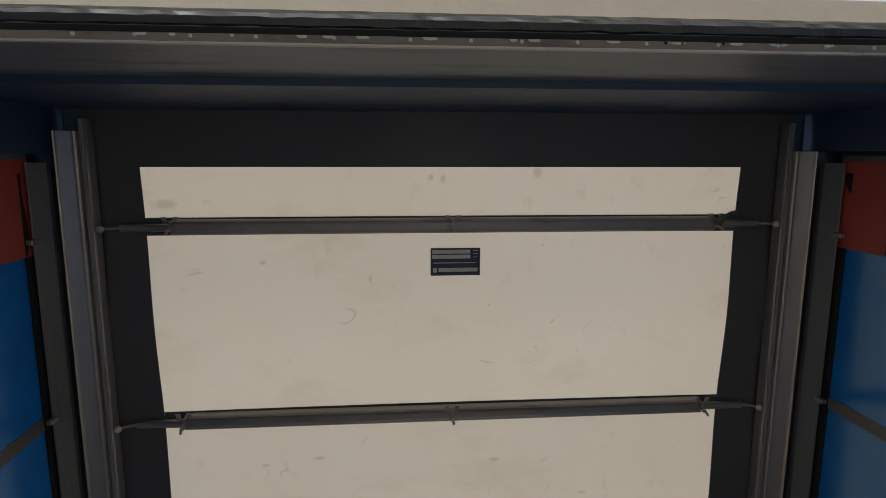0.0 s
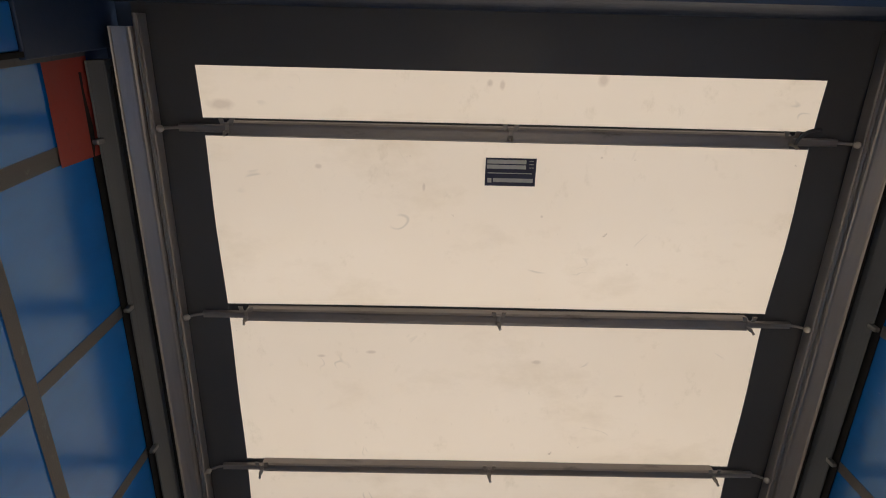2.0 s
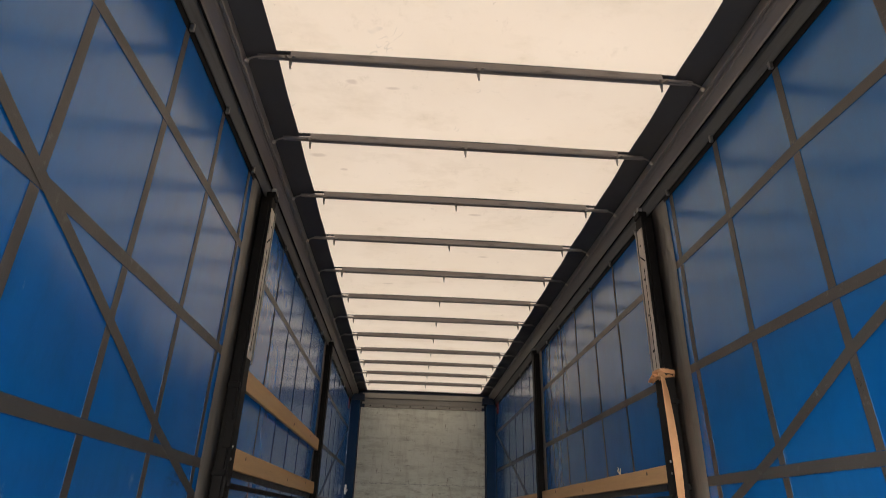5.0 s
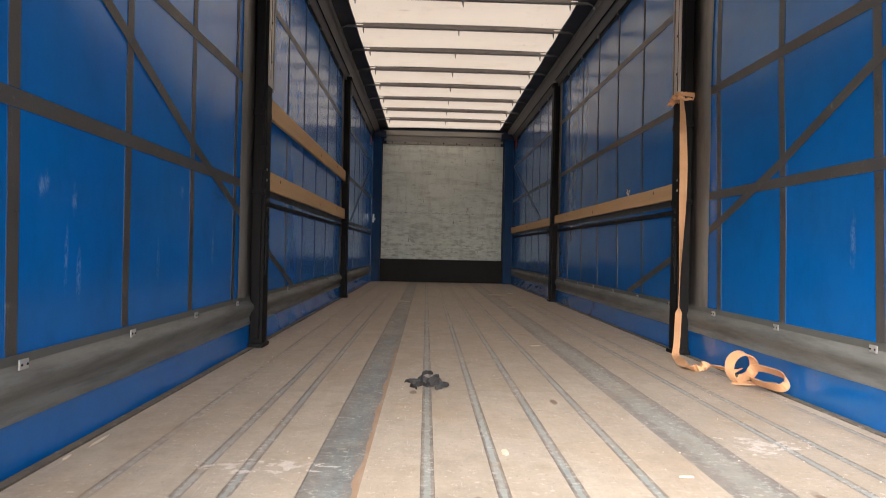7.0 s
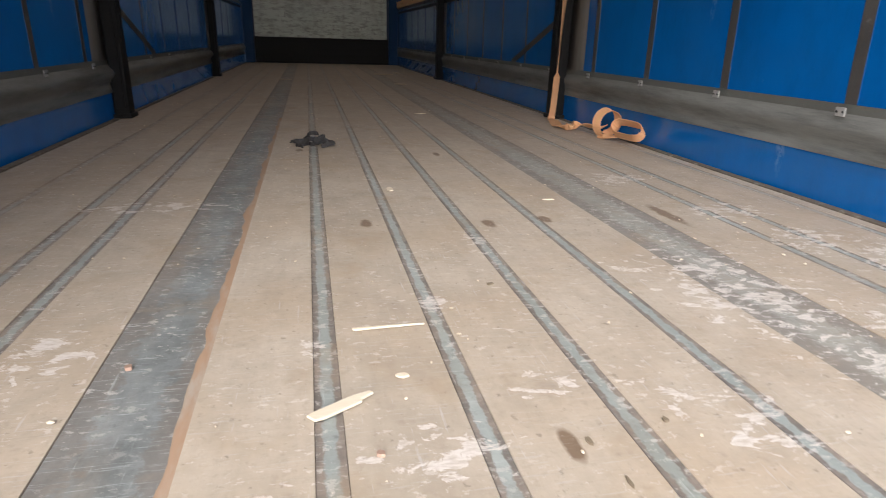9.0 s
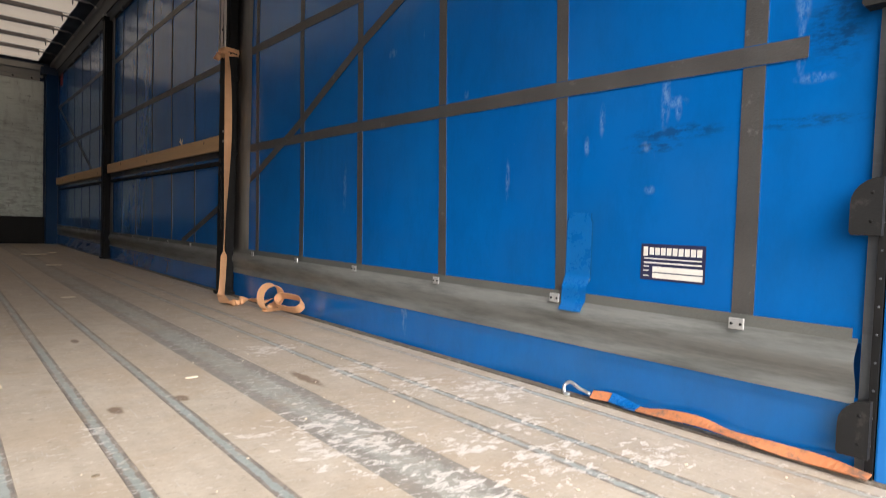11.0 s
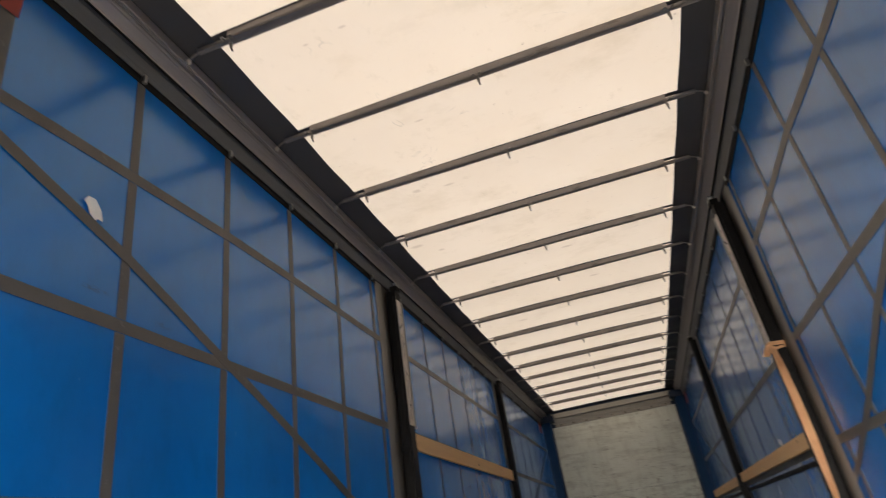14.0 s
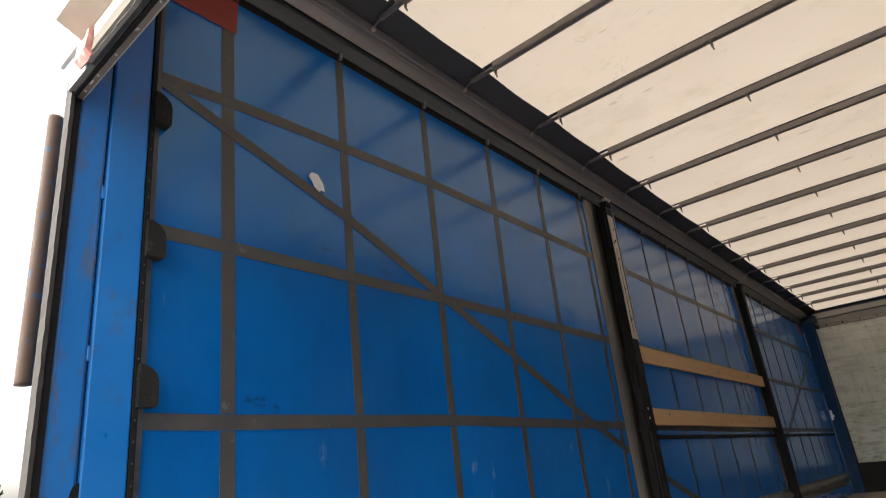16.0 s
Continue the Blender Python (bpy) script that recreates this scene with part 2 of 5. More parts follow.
def floor_finish(name, c1, c2, edge, rough, metal, dust, rim=0.0, mottle=0.3, silt=0.0):
    """Floor boards and steel strips share one set of plaster scuffs and oil stains."""
    m, n, l = tree(name)
    b = n["Principled BSDF"]
    geo = n.new("ShaderNodeNewGeometry")
    v = geo.outputs["Position"]
    info = n.new("ShaderNodeObjectInfo")
    mp = n.new("ShaderNodeMapping")
    mp.inputs["Scale"].default_value = (5, 0.5, 1)
    l.new(v, mp.inputs["Vector"])
    grain = noise_tex(n, l, mp.outputs[0], 8, 6, 0.65)
    big = noise_tex(n, l, v, 2.6, 5)
    small = noise_tex(n, l, v, 90, 4)
    mixed = calc(n, l, "ADD", calc(n, l, "MULTIPLY", ramp(n, l, grain, 0.3, 0.7), 0.45), calc(n, l, "MULTIPLY", ramp(n, l, big, 0.3, 0.7), 0.5))
    col = blend(n, l, mixed, c1, c2)
    blot = ramp(n, l, noise_tex(n, l, v, 9, 11, 0.76), 0.38, 0.62)
    col = blend(n, l, calc(n, l, "MULTIPLY", blot, mottle), col, tuple(x * 0.5 for x in c1))
    drag = n.new("ShaderNodeMapping")
    drag.inputs["Scale"].default_value, drag.inputs["Rotation"].default_value = (1.2, 9, 1), (0, 0, 1.1)
    l.new(v, drag.inputs["Vector"])
    lines = ramp(n, l, noise_tex(n, l, drag.outputs[0], 11, 8, 0.7), 0.62, 0.68)
    col = blend(n, l, calc(n, l, "MULTIPLY", calc(n, l, "MULTIPLY", lines, ramp(n, l, noise_tex(n, l, v, 3.1, 3), 0.45, 0.62)), 0.35), col, tuple(x * 0.55 for x in c1))
    pits = ramp(n, l, noise_tex(n, l, v, 60, 5, 0.6), 0.64, 0.70)
    col = blend(n, l, calc(n, l, "MULTIPLY", pits, 0.55), col, tuple(x * 0.35 for x in c1))
    warm = ramp(n, l, noise_tex(n, l, v, 2.3, 6, 0.6), 0.45, 0.68)
    col = blend(n, l, calc(n, l, "MULTIPLY", warm, 0.42), col, (c1[0], c1[1] * 0.86, c1[2] * 0.70))
    tone = calc(n, l, "MULTIPLY", info.outputs["Random"], 0.22)
    col = blend(n, l, tone, col, tuple(x * 0.6 for x in c1))
    col = blend(n, l, calc(n, l, "MULTIPLY", ramp(n, l, small, 0.55, 0.75), 0.35), col, edge)
    grime = ramp(n, l, noise_tex(n, l, v, 5.5, 8, 0.7), 0.55, 0.72)
    col = blend(n, l, calc(n, l, "MULTIPLY", grime, 0.45), col, edge)
    if rim:
        # rust and dirt that gather along a strip's two edges
        gen, sep = n.new("ShaderNodeTexCoord"), n.new("ShaderNodeSeparateXYZ")
        l.new(gen.outputs["Generated"], sep.inputs[0])
        off = calc(n, l, "ABSOLUTE", calc(n, l, "SUBTRACT", sep.outputs["X"], 0.5), 0.0)
        rag = calc(n, l, "MULTIPLY", noise_tex(n, l, v, 34, 9, 0.75), 0.75)
        shade = ramp(n, l, noise_tex(n, l, v, 15, 7, 0.7), 0.40, 0.60)
        tint = blend(n, l, shade, (0.135, 0.110, 0.090), (0.27, 0.21, 0.165))
        col = blend(n, l, calc(n, l, "MULTIPLY", ramp(n, l, calc(n, l, "ADD", off, rag), 0.58, 0.66), 0.4), col, (0.19, 0.165, 0.14))
        col = blend(n, l, calc(n, l, "MULTIPLY", ramp(n, l, calc(n, l, "ADD", off, rag), 0.60, 0.66), rim), col, tint)
    # trodden brown silt: thick up front, in streaks along the sides, thin where loads are dragged out
    at = n.new("ShaderNodeSeparateXYZ")
    l.new(v, at.inputs[0])
    msilt = n.new("ShaderNodeMapping")
    msilt.inputs["Scale"].default_value = (3.5, 0.7, 1)
    l.new(v, msilt.inputs["Vector"])
    patchy = noise_tex(n, l, msilt.outputs[0], 2.4, 9, 0.68)
    deep = ramp(n, l, at.outputs["Y"], 1.6, 7.0)
    flank = calc(n, l, "MAXIMUM", ramp(n, l, at.outputs["X"], -0.55, -1.2), calc(n, l, "MULTIPLY", ramp(n, l, at.outputs["X"], 0.75, 1.25), 0.7))
    much = calc(n, l, "ADD", calc(n, l, "MULTIPLY", deep, 0.24), calc(n, l, "MULTIPLY", flank, 0.15))
    coat = ramp(n, l, calc(n, l, "ADD", patchy, much), 0.52, 0.78)
    col = blend(n, l, calc(n, l, "MULTIPLY", coat, silt), col, blend(n, l, ramp(n, l, noise_tex(n, l, v, 24, 8, 0.7), 0.35, 0.65), (0.27, 0.205, 0.15), (0.44, 0.36, 0.28)))
    edgedirt = ramp(n, l, calc(n, l, "ADD", calc(n, l, "ABSOLUTE", at.outputs["X"], 0.0), calc(n, l, "MULTIPLY", noise_tex(n, l, v, 7, 8, 0.7), 0.16)), 1.205, 1.265)
    col = blend(n, l, calc(n, l, "MULTIPLY", edgedirt, 0.7), col, (0.13, 0.10, 0.075))
    col = blend(n, l, calc(n, l, "MULTIPLY", spots(n, l, v, STAINS), 0.82), col, (0.15, 0.09, 0.048))
    # plaster: broken smears dragged across the boards where the load stood, and loose flecks elsewhere
    mq = n.new("ShaderNodeMapping")
    mq.inputs["Scale"].default_value, mq.inputs["Rotation"].default_value = (0.9, 1.5, 1), (0, 0, 0.5)
    l.new(v, mq.inputs["Vector"])
    flake = n.new("ShaderNodeTexNoise")
    flake.inputs["Scale"].default_value, flake.inputs["Detail"].default_value = 24, 10
    flake.inputs["Roughness"].default_value, flake.inputs["Distortion"].default_value = 0.66, 0.5
    l.new(mq.outputs[0], flake.inputs["Vector"])
    smear = flake.outputs["Fac"]
    near = spots(n, l, v, PLASTER, 1.0, 0.0)
    mask = ramp(n, l, calc(n, l, "ADD", calc(n, l, "MULTIPLY", near, 0.16), calc(n, l, "MULTIPLY", smear, 0.84)), 0.584, 0.606)
    # each smear is rubbed through in fine slanting streaks
    mr = n.new("ShaderNodeMapping")
    mr.inputs["Scale"].default_value, mr.inputs["Rotation"].default_value = (0.6, 1.9, 1), (0, 0, 0.62)
    l.new(v, mr.inputs["Vector"])
    rubbed = ramp(n, l, noise_tex(n, l, mr.outputs[0], 95, 6, 0.68), 0.36, 0.56)
    mask = calc(n, l, "MULTIPLY", mask, calc(n, l, "ADD", calc(n, l, "MULTIPLY", rubbed, 0.65), 0.35))
    flecks = ramp(n, l, noise_tex(n, l, mq.outputs[0], 46, 10, 0.72), dust, dust + 0.03)
    patch = ramp(n, l, noise_tex(n, l, v, 4.0, 3), 0.36, 0.56)
    col = blend(n, l, calc(n, l, "MAXIMUM", calc(n, l, "MULTIPLY", mask, 0.95), calc(n, l, "MULTIPLY", calc(n, l, "MULTIPLY", flecks, patch), 0.55)), col, (0.70, 0.645, 0.585))
    # short scratches every way, pale and dark
    for turn, scale, tone, much in ((0.7, 17, 1.45, 0.30), (-0.5, 21, 1.35, 0.28), (1.5, 15, 0.55, 0.35), (2.3, 24, 0.6, 0.30)):
        ms = n.new("ShaderNodeMapping")
        ms.inputs["Scale"].default_value, ms.inputs["Rotation"].default_value = (0.8, 11, 1), (0, 0, turn)
        l.new(v, ms.inputs["Vector"])
        thin = ramp(n, l, noise_tex(n, l, ms.outputs[0], scale, 6, 0.62), 0.60, 0.66)
        col = blend(n, l, calc(n, l, "MULTIPLY", thin, much * 1.9 * mottle), col, tuple(min(0.6, x * tone) for x in c2))
    # ochre stains soaked into the floor
    ochre = ramp(n, l, noise_tex(n, l, v, 6.5, 7, 0.62), 0.56, 0.72)
    col = blend(n, l, calc(n, l, "MULTIPLY", ochre, 0.48), col, (0.36, 0.255, 0.15))
    # long fine scratches along the floor
    ms = n.new("ShaderNodeMapping")
    ms.inputs["Scale"].default_value, ms.inputs["Rotation"].default_value = (14, 0.9, 1), (0, 0, 0.06)
    l.new(v, ms.inputs["Vector"])
    scratch = ramp(n, l, noise_tex(n, l, ms.outputs[0], 9, 5, 0.6), 0.64, 0.70)
    col = blend(n, l, calc(n, l, "MULTIPLY", scratch, 0.35), col, tuple(min(0.6, x * 1.5) for x in c2))
    l.new(col, b.inputs["Base Color"])
    r = n.new("ShaderNodeMapRange")
    r.inputs["To Min"].default_value, r.inputs["To Max"].default_value = rough - 0.12, rough + 0.15
    l.new(mixed, r.inputs["Value"])
    l.new(r.outputs[0], b.inputs["Roughness"])
    b.inputs["Metallic"].default_value = metal
    l.new(bumped(n, l, calc(n, l, "ADD", calc(n, l, "MULTIPLY", grain, 0.6), calc(n, l, "MULTIPLY", mask, 0.4)), 0.35, 0.002), b.inputs["Normal"])
    return m


def headboard_paint():
    """Whitish paint on plywood, brushed both ways, rubbed brown high up and scraped grey in rows low down."""
    m, n, l = tree("scuffed_pale_plywood")
    b = n["Principled BSDF"]
    geo, sep = n.new("ShaderNodeNewGeometry"), n.new("ShaderNodeSeparateXYZ")
    v = geo.outputs["Position"]
    l.new(v, sep.inputs[0])

    def way(x, z):
        mp = n.new("ShaderNodeMapping")
        mp.inputs["Scale"].default_value = (x, 1, z)
        l.new(v, mp.inputs["Vector"])
        return mp.outputs[0]

    def lay(col, noise_at, scale, detail, lo, hi, much, tint):
        mask = ramp(n, l, noise_tex(n, l, noise_at, scale, detail, 0.68), lo, hi)
        return blend(n, l, calc(n, l, "MULTIPLY", mask, much), col, tint)

    flat, tall = way(0.5, 2.6), way(2.4, 0.5)
    low = ramp(n, l, sep.outputs["Z"], 1.5, 0.6)
    col = blend(n, l, ramp(n, l, noise_tex(n, l, way(1, 1), 1.4, 4), 0.3, 0.7), (0.72, 0.75, 0.66), (0.84, 0.87, 0.78))
    col = blend(n, l, calc(n, l, "MULTIPLY", low, 0.35), col, (0.60, 0.70, 0.61))
    col = lay(col, flat, 4.5, 9, 0.48, 0.68, 0.42, (0.30, 0.29, 0.23))
    col = lay(col, tall, 4.0, 8, 0.50, 0.70, 0.34, (0.33, 0.30, 0.24))
    col = lay(col, way(0.8, 1.4), 3.0, 8, 0.52, 0.62, 0.55, (0.82, 0.85, 0.78))
    col = lay(col, tall, 9.0, 5, 0.62, 0.70, 0.75, (0.17, 0.125, 0.085))
    rows = ramp(n, l, noise_tex(n, l, way(0.9, 3.2), 7.5, 9, 0.72), 0.50, 0.60)
    col = blend(n, l, calc(n, l, "MULTIPLY", calc(n, l, "MULTIPLY", rows, low), 0.5), col, (0.14, 0.135, 0.10))
    col = lay(col, flat, 15, 7, 0.58, 0.68, 0.5, (0.18, 0.17, 0.13))
    l.new(col, b.inputs["Base Color"])
    b.inputs["Roughness"].default_value = 0.5
    l.new(bumped(n, l, noise_tex(n, l, flat, 20, 5), 0.2), b.inputs["Normal"])
    return m


SCUFFS_LEFT = [(2.39, 0.70, 0.012, 0.02), (2.53, 0.68, 0.008, 0.03), (2.50, 0.52, 0.006, 0.06), (2.56, 0.47, 0.008, 0.05), (3.25, 0.77, 0.012, 0.02), (1.59, 0.78, 0.012, 0.03), (2.41, 0.72, 0.008, 0.02), (3.05, 0.5, 0.008, 0.05), (2.0, 0.55, 0.008, 0.06), (3.6, 0.55, 0.01, 0.06)]
SCUFFS_RIGHT = [(1.368, 0.80, 0.008, 0.05), (1.340, 0.79, 0.018, 0.010), (1.332, 0.775, 0.006, 0.02), (1.417, 0.685, 0.010, 0.010), (1.401, 0.575, 0.010, 0.008), (1.552, 0.77, 0.006, 0.03), (1.751, 1.49, 0.006, 0.025), (2.56, 1.15, 0.02, 0.012), (1.497, 1.148, 0.02, 0.003),
                (1.065, 0.955, 0.010, 0.030), (1.030, 0.985, 0.035, 0.008), (1.064, 0.875, 0.006, 0.05), (1.035, 0.80, 0.025, 0.008), (1.60, 0.70, 0.006, 0.02), (2.11, 0.92, 0.008, 0.012), (2.42, 0.12, 0.012, 0.05), (1.9, 0.62, 0.006, 0.05), (2.9, 0.62, 0.01, 0.07), (3.3, 0.9, 0.012, 0.05)]
# the dark spot at y 1.92 paints the shaded crease of a dent
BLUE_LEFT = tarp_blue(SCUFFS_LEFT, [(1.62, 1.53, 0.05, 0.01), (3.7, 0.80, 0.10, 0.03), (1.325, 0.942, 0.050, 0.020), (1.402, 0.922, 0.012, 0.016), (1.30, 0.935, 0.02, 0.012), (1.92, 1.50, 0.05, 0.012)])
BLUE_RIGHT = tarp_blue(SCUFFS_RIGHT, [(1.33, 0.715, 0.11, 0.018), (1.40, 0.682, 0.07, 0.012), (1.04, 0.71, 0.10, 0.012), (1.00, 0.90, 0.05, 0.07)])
WELD = surf("pale_weld_edge", (0.004, 0.065, 0.21), (0.010, 0.085, 0.25), (0.14, 0.19, 0.25), rough=0.2, spread=0.05, spec=0.75, scale=8, fine=120, wear=(0.58, 0.70))
SHEET = roof_cloth()
ROOF_DARK = surf("dark_roof_band", (0.050, 0.050, 0.055), (0.068, 0.067, 0.071), rough=0.6, scale=4, fine=150, bump=0.1)
WEB = surf("grey_webbing", (0.045, 0.042, 0.039), (0.072, 0.067, 0.062), (0.19, 0.182, 0.172), rough=0.4, scale=7, fine=220, wear=(0.60, 0.76), bump=0.4)
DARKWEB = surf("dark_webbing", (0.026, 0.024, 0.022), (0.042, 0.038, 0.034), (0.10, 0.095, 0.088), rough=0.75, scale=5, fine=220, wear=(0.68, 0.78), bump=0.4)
BAND = surf("grey_curtain_hem", (0.115, 0.118, 0.110), (0.19, 0.193, 0.18), (0.045, 0.045, 0.040), rough=0.42, scale=2.4, fine=50, wear=(0.44, 0.74), stretch=(1, 0.45, 4.0), bump=0.3)
TAPE = surf("olive_grey_tape", (0.075, 0.076, 0.068), (0.115, 0.115, 0.103), (0.16, 0.158, 0.145), rough=0.55, scale=5, fine=160, wear=(0.62, 0.78), bump=0.3)
PINK = surf("faded_red_cap", (0.50, 0.19, 0.17), (0.62, 0.32, 0.29), (0.72, 0.62, 0.58), rough=0.5, scale=14, fine=80, wear=(0.52, 0.66))
PANEL = stiff_cloth()
RED = surf("red_reinforcement", (0.24, 0.020, 0.012), (0.32, 0.031, 0.018), (0.16, 0.02, 0.015), rough=0.55, scale=6, fine=150)
GALV = surf("galvanised_steel", (0.20, 0.20, 0.195), (0.33, 0.33, 0.32), (0.10, 0.09, 0.08), rough=0.5, metal=0.75, scale=6, fine=70, stretch=(1, 0.3, 1))
RAIL = surf("dull_aluminium_rail", (0.062, 0.068, 0.075), (0.090, 0.096, 0.103), (0.035, 0.034, 0.033), rough=0.45, metal=0.35, scale=4, fine=60, stretch=(2, 0.12, 2), wear=(0.55, 0.75))
BOW = surf("dull_bow_steel", (0.185, 0.166, 0.157), (0.28, 0.252, 0.240), (0.09, 0.078, 0.068), rough=0.45, metal=0.5, scale=6, fine=70, stretch=(0.3, 1, 1))
CLIP = surf("dull_zinc_clip", (0.25, 0.22, 0.195), (0.36, 0.325, 0.29), (0.14, 0.12, 0.10), rough=0.55, metal=0.3, scale=30, fine=160)
BEAM = surf("scraped_grey_beam", (0.145, 0.152, 0.162), (0.23, 0.238, 0.248), (0.06, 0.06, 0.064), rough=0.5, metal=0.5, scale=4, fine=60, stretch=(0.25, 2, 2), wear=(0.55, 0.75))
LIP = surf("worn_pale_lip", (0.36, 0.33, 0.30), (0.50, 0.465, 0.42), (0.14, 0.115, 0.095), rough=0.55, metal=0.2, scale=6, fine=80, stretch=(0.4, 1, 1))
LIPBAND = surf("scuffed_brown_lip", (0.12, 0.10, 0.088), (0.18, 0.152, 0.135), (0.05, 0.042, 0.037), rough=0.55, metal=0.2, scale=6, fine=80, stretch=(0.3, 1, 1), wear=(0.5, 0.7))
ALU = surf("dull_drawn_aluminium", (0.285, 0.258, 0.240), (0.375, 0.342, 0.32), (0.16, 0.142, 0.122), rough=0.42, metal=0.55, scale=4, fine=60, stretch=(1, 0.10, 1), wear=(0.60, 0.85))
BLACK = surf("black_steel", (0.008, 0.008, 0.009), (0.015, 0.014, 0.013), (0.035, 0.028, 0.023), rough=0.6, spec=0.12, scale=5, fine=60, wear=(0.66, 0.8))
RUBBER = surf("black_rubber", (0.023, 0.022, 0.023), (0.040, 0.037, 0.036), (0.085, 0.078, 0.072), rough=0.6, scale=7, fine=120)
PADRUBBER = surf("scuffed_pad_rubber", (0.007, 0.007, 0.007), (0.016, 0.015, 0.0145), (0.04, 0.036, 0.032), rough=0.75, scale=12, fine=160, wear=(0.56, 0.76), spec=0.25, bump=0.4)
SEAL = surf("weathered_rubber_seal", (0.014, 0.012, 0.0105), (0.034, 0.030, 0.026), (0.07, 0.062, 0.054), rough=0.85, scale=14, fine=90, stretch=(1, 1, 0.4))
PAINT = surf("blue_painted_steel", (0.004, 0.125, 0.40), (0.006, 0.155, 0.47), (0.085, 0.08, 0.075), rough=0.38, scale=2.5, fine=40, wear=(0.58, 0.78), bump=0.08)
PAINTGRIME = surf("grimy_blue_steel", (0.004, 0.115, 0.37), (0.006, 0.145, 0.44), (0.10, 0.085, 0.07), rough=0.42, scale=3.5, fine=60, wear=(0.50, 0.72), stretch=(1, 2.2, 0.6), bump=0.1)
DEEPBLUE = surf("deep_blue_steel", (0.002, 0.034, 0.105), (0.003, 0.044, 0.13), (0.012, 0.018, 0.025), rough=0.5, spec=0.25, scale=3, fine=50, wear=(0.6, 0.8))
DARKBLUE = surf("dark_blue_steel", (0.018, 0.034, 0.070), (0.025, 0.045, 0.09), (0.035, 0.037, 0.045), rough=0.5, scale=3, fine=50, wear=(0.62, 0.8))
PINE = surf("raw_pine", (0.50, 0.30, 0.14), (0.62, 0.41, 0.21), (0.27, 0.145, 0.07), rough=0.7, scale=5, fine=40, stretch=(6, 0.35, 6), wear=(0.62, 0.75), bump=0.3)
CHIPWOOD = surf("fresh_split_wood", (0.67, 0.57, 0.42), (0.79, 0.70, 0.55), rough=0.7, scale=12, fine=120, stretch=(1, 6, 6))
LATH = surf("weathered_lath", (0.09, 0.08, 0.068), (0.16, 0.145, 0.122), (0.24, 0.218, 0.188), rough=0.85, scale=10, fine=60, stretch=(0.15, 3, 3), bump=0.6)
VISOR = surf("beige_visor_sheet", (0.40, 0.34, 0.28), (0.49, 0.42, 0.35), (0.60, 0.54, 0.47), rough=0.6, scale=11, fine=50, wear=(0.68, 0.74), bump=0.35)
ORANGE = surf("orange_webbing", (0.58, 0.31, 0.155), (0.70, 0.405, 0.22), (0.42, 0.20, 0.10), spec=0.2, rough=0.85, scale=9, fine=260, wear=(0.62, 0.78), bump=0.4)
RUSTWEB = surf("dirty_orange_webbing", (0.40, 0.13, 0.05), (0.52, 0.20, 0.08), (0.16, 0.10, 0.07), rough=0.8, scale=14, fine=200, wear=(0.48, 0.66), bump=0.4)
CHROME = surf("bright_zinc", (0.55, 0.56, 0.57), (0.70, 0.70, 0.70), rough=0.32, metal=0.9, scale=20, fine=90)
BUCKLE = surf("zinc_buckle", (0.31, 0.31, 0.30), (0.45, 0.44, 0.42), (0.22, 0.20, 0.17), rough=0.5, metal=0.4, scale=30, fine=160)
WHITEPVC = surf("white_patch", (0.72, 0.71, 0.68), (0.80, 0.79, 0.76), (0.4, 0.4, 0.4), rough=0.6, scale=40, fine=120)
NAVY = surf("navy_print", (0.012, 0.014, 0.045), (0.018, 0.02, 0.06), rough=0.45, scale=20, fine=150)
PRINT = surf("pale_print", (0.55, 0.53, 0.48), (0.66, 0.64, 0.58), rough=0.5, scale=30, fine=200)
PATCH = surf("repair_patch_blue", (0.0013, 0.085, 0.30), (0.0018, 0.110, 0.355), (0.03, 0.16, 0.36), rough=0.30, scale=14, fine=120, wear=(0.62, 0.72))
RUST = surf("rusty_blue_steel", (0.055, 0.032, 0.021), (0.10, 0.06, 0.042), (0.03, 0.07, 0.13), rough=0.8, scale=10, fine=60, wear=(0.57, 0.64))
PLYRIM = surf("black_kick_plate", (0.008, 0.0075, 0.007), (0.015, 0.014, 0.012), (0.035, 0.03, 0.026), spec=0.25, rough=0.6, scale=4, fine=60, wear=(0.62, 0.8))
PLY = headboard_paint()
PLATE = surf("pale_zinc_plate", (0.44, 0.385, 0.33), (0.56, 0.495, 0.43), (0.26, 0.21, 0.175), rough=0.42, metal=0.1, scale=5, fine=70, stretch=(1, 1, 0.4), wear=(0.6, 0.8))
CAP = surf("grey_header_sheet", (0.30, 0.29, 0.26), (0.38, 0.36, 0.32), (0.20, 0.18, 0.15), rough=0.5, scale=4, fine=60, stretch=(0.4, 1, 2))
BOARD = floor_finish("worn_floor_plywood", (0.45, 0.376, 0.288), (0.60, 0.52, 0.416), (0.28, 0.22, 0.168), 0.62, 0.0, 0.585, 0.0, 0.30, 0.45)
STRIP = floor_finish("worn_steel_strip", (0.30, 0.33, 0.308), (0.45, 0.48, 0.45), (0.17, 0.145, 0.12), 0.5, 0.0, 0.552, 0.8, 0.35, 0.85)
DUSTY = floor_finish("dusty_steel_plate", (0.33, 0.325, 0.29), (0.46, 0.45, 0.40), (0.17, 0.15, 0.125), 0.6, 0.0, 0.56, 0.35, 0.4, 0.7)
WIDE = floor_finish("dark_worn_steel_plate", (0.20, 0.218, 0.218), (0.375, 0.395, 0.385), (0.09, 0.088, 0.085), 0.55, 0.0, 0.57, 0.25, 0.75, 0.55)
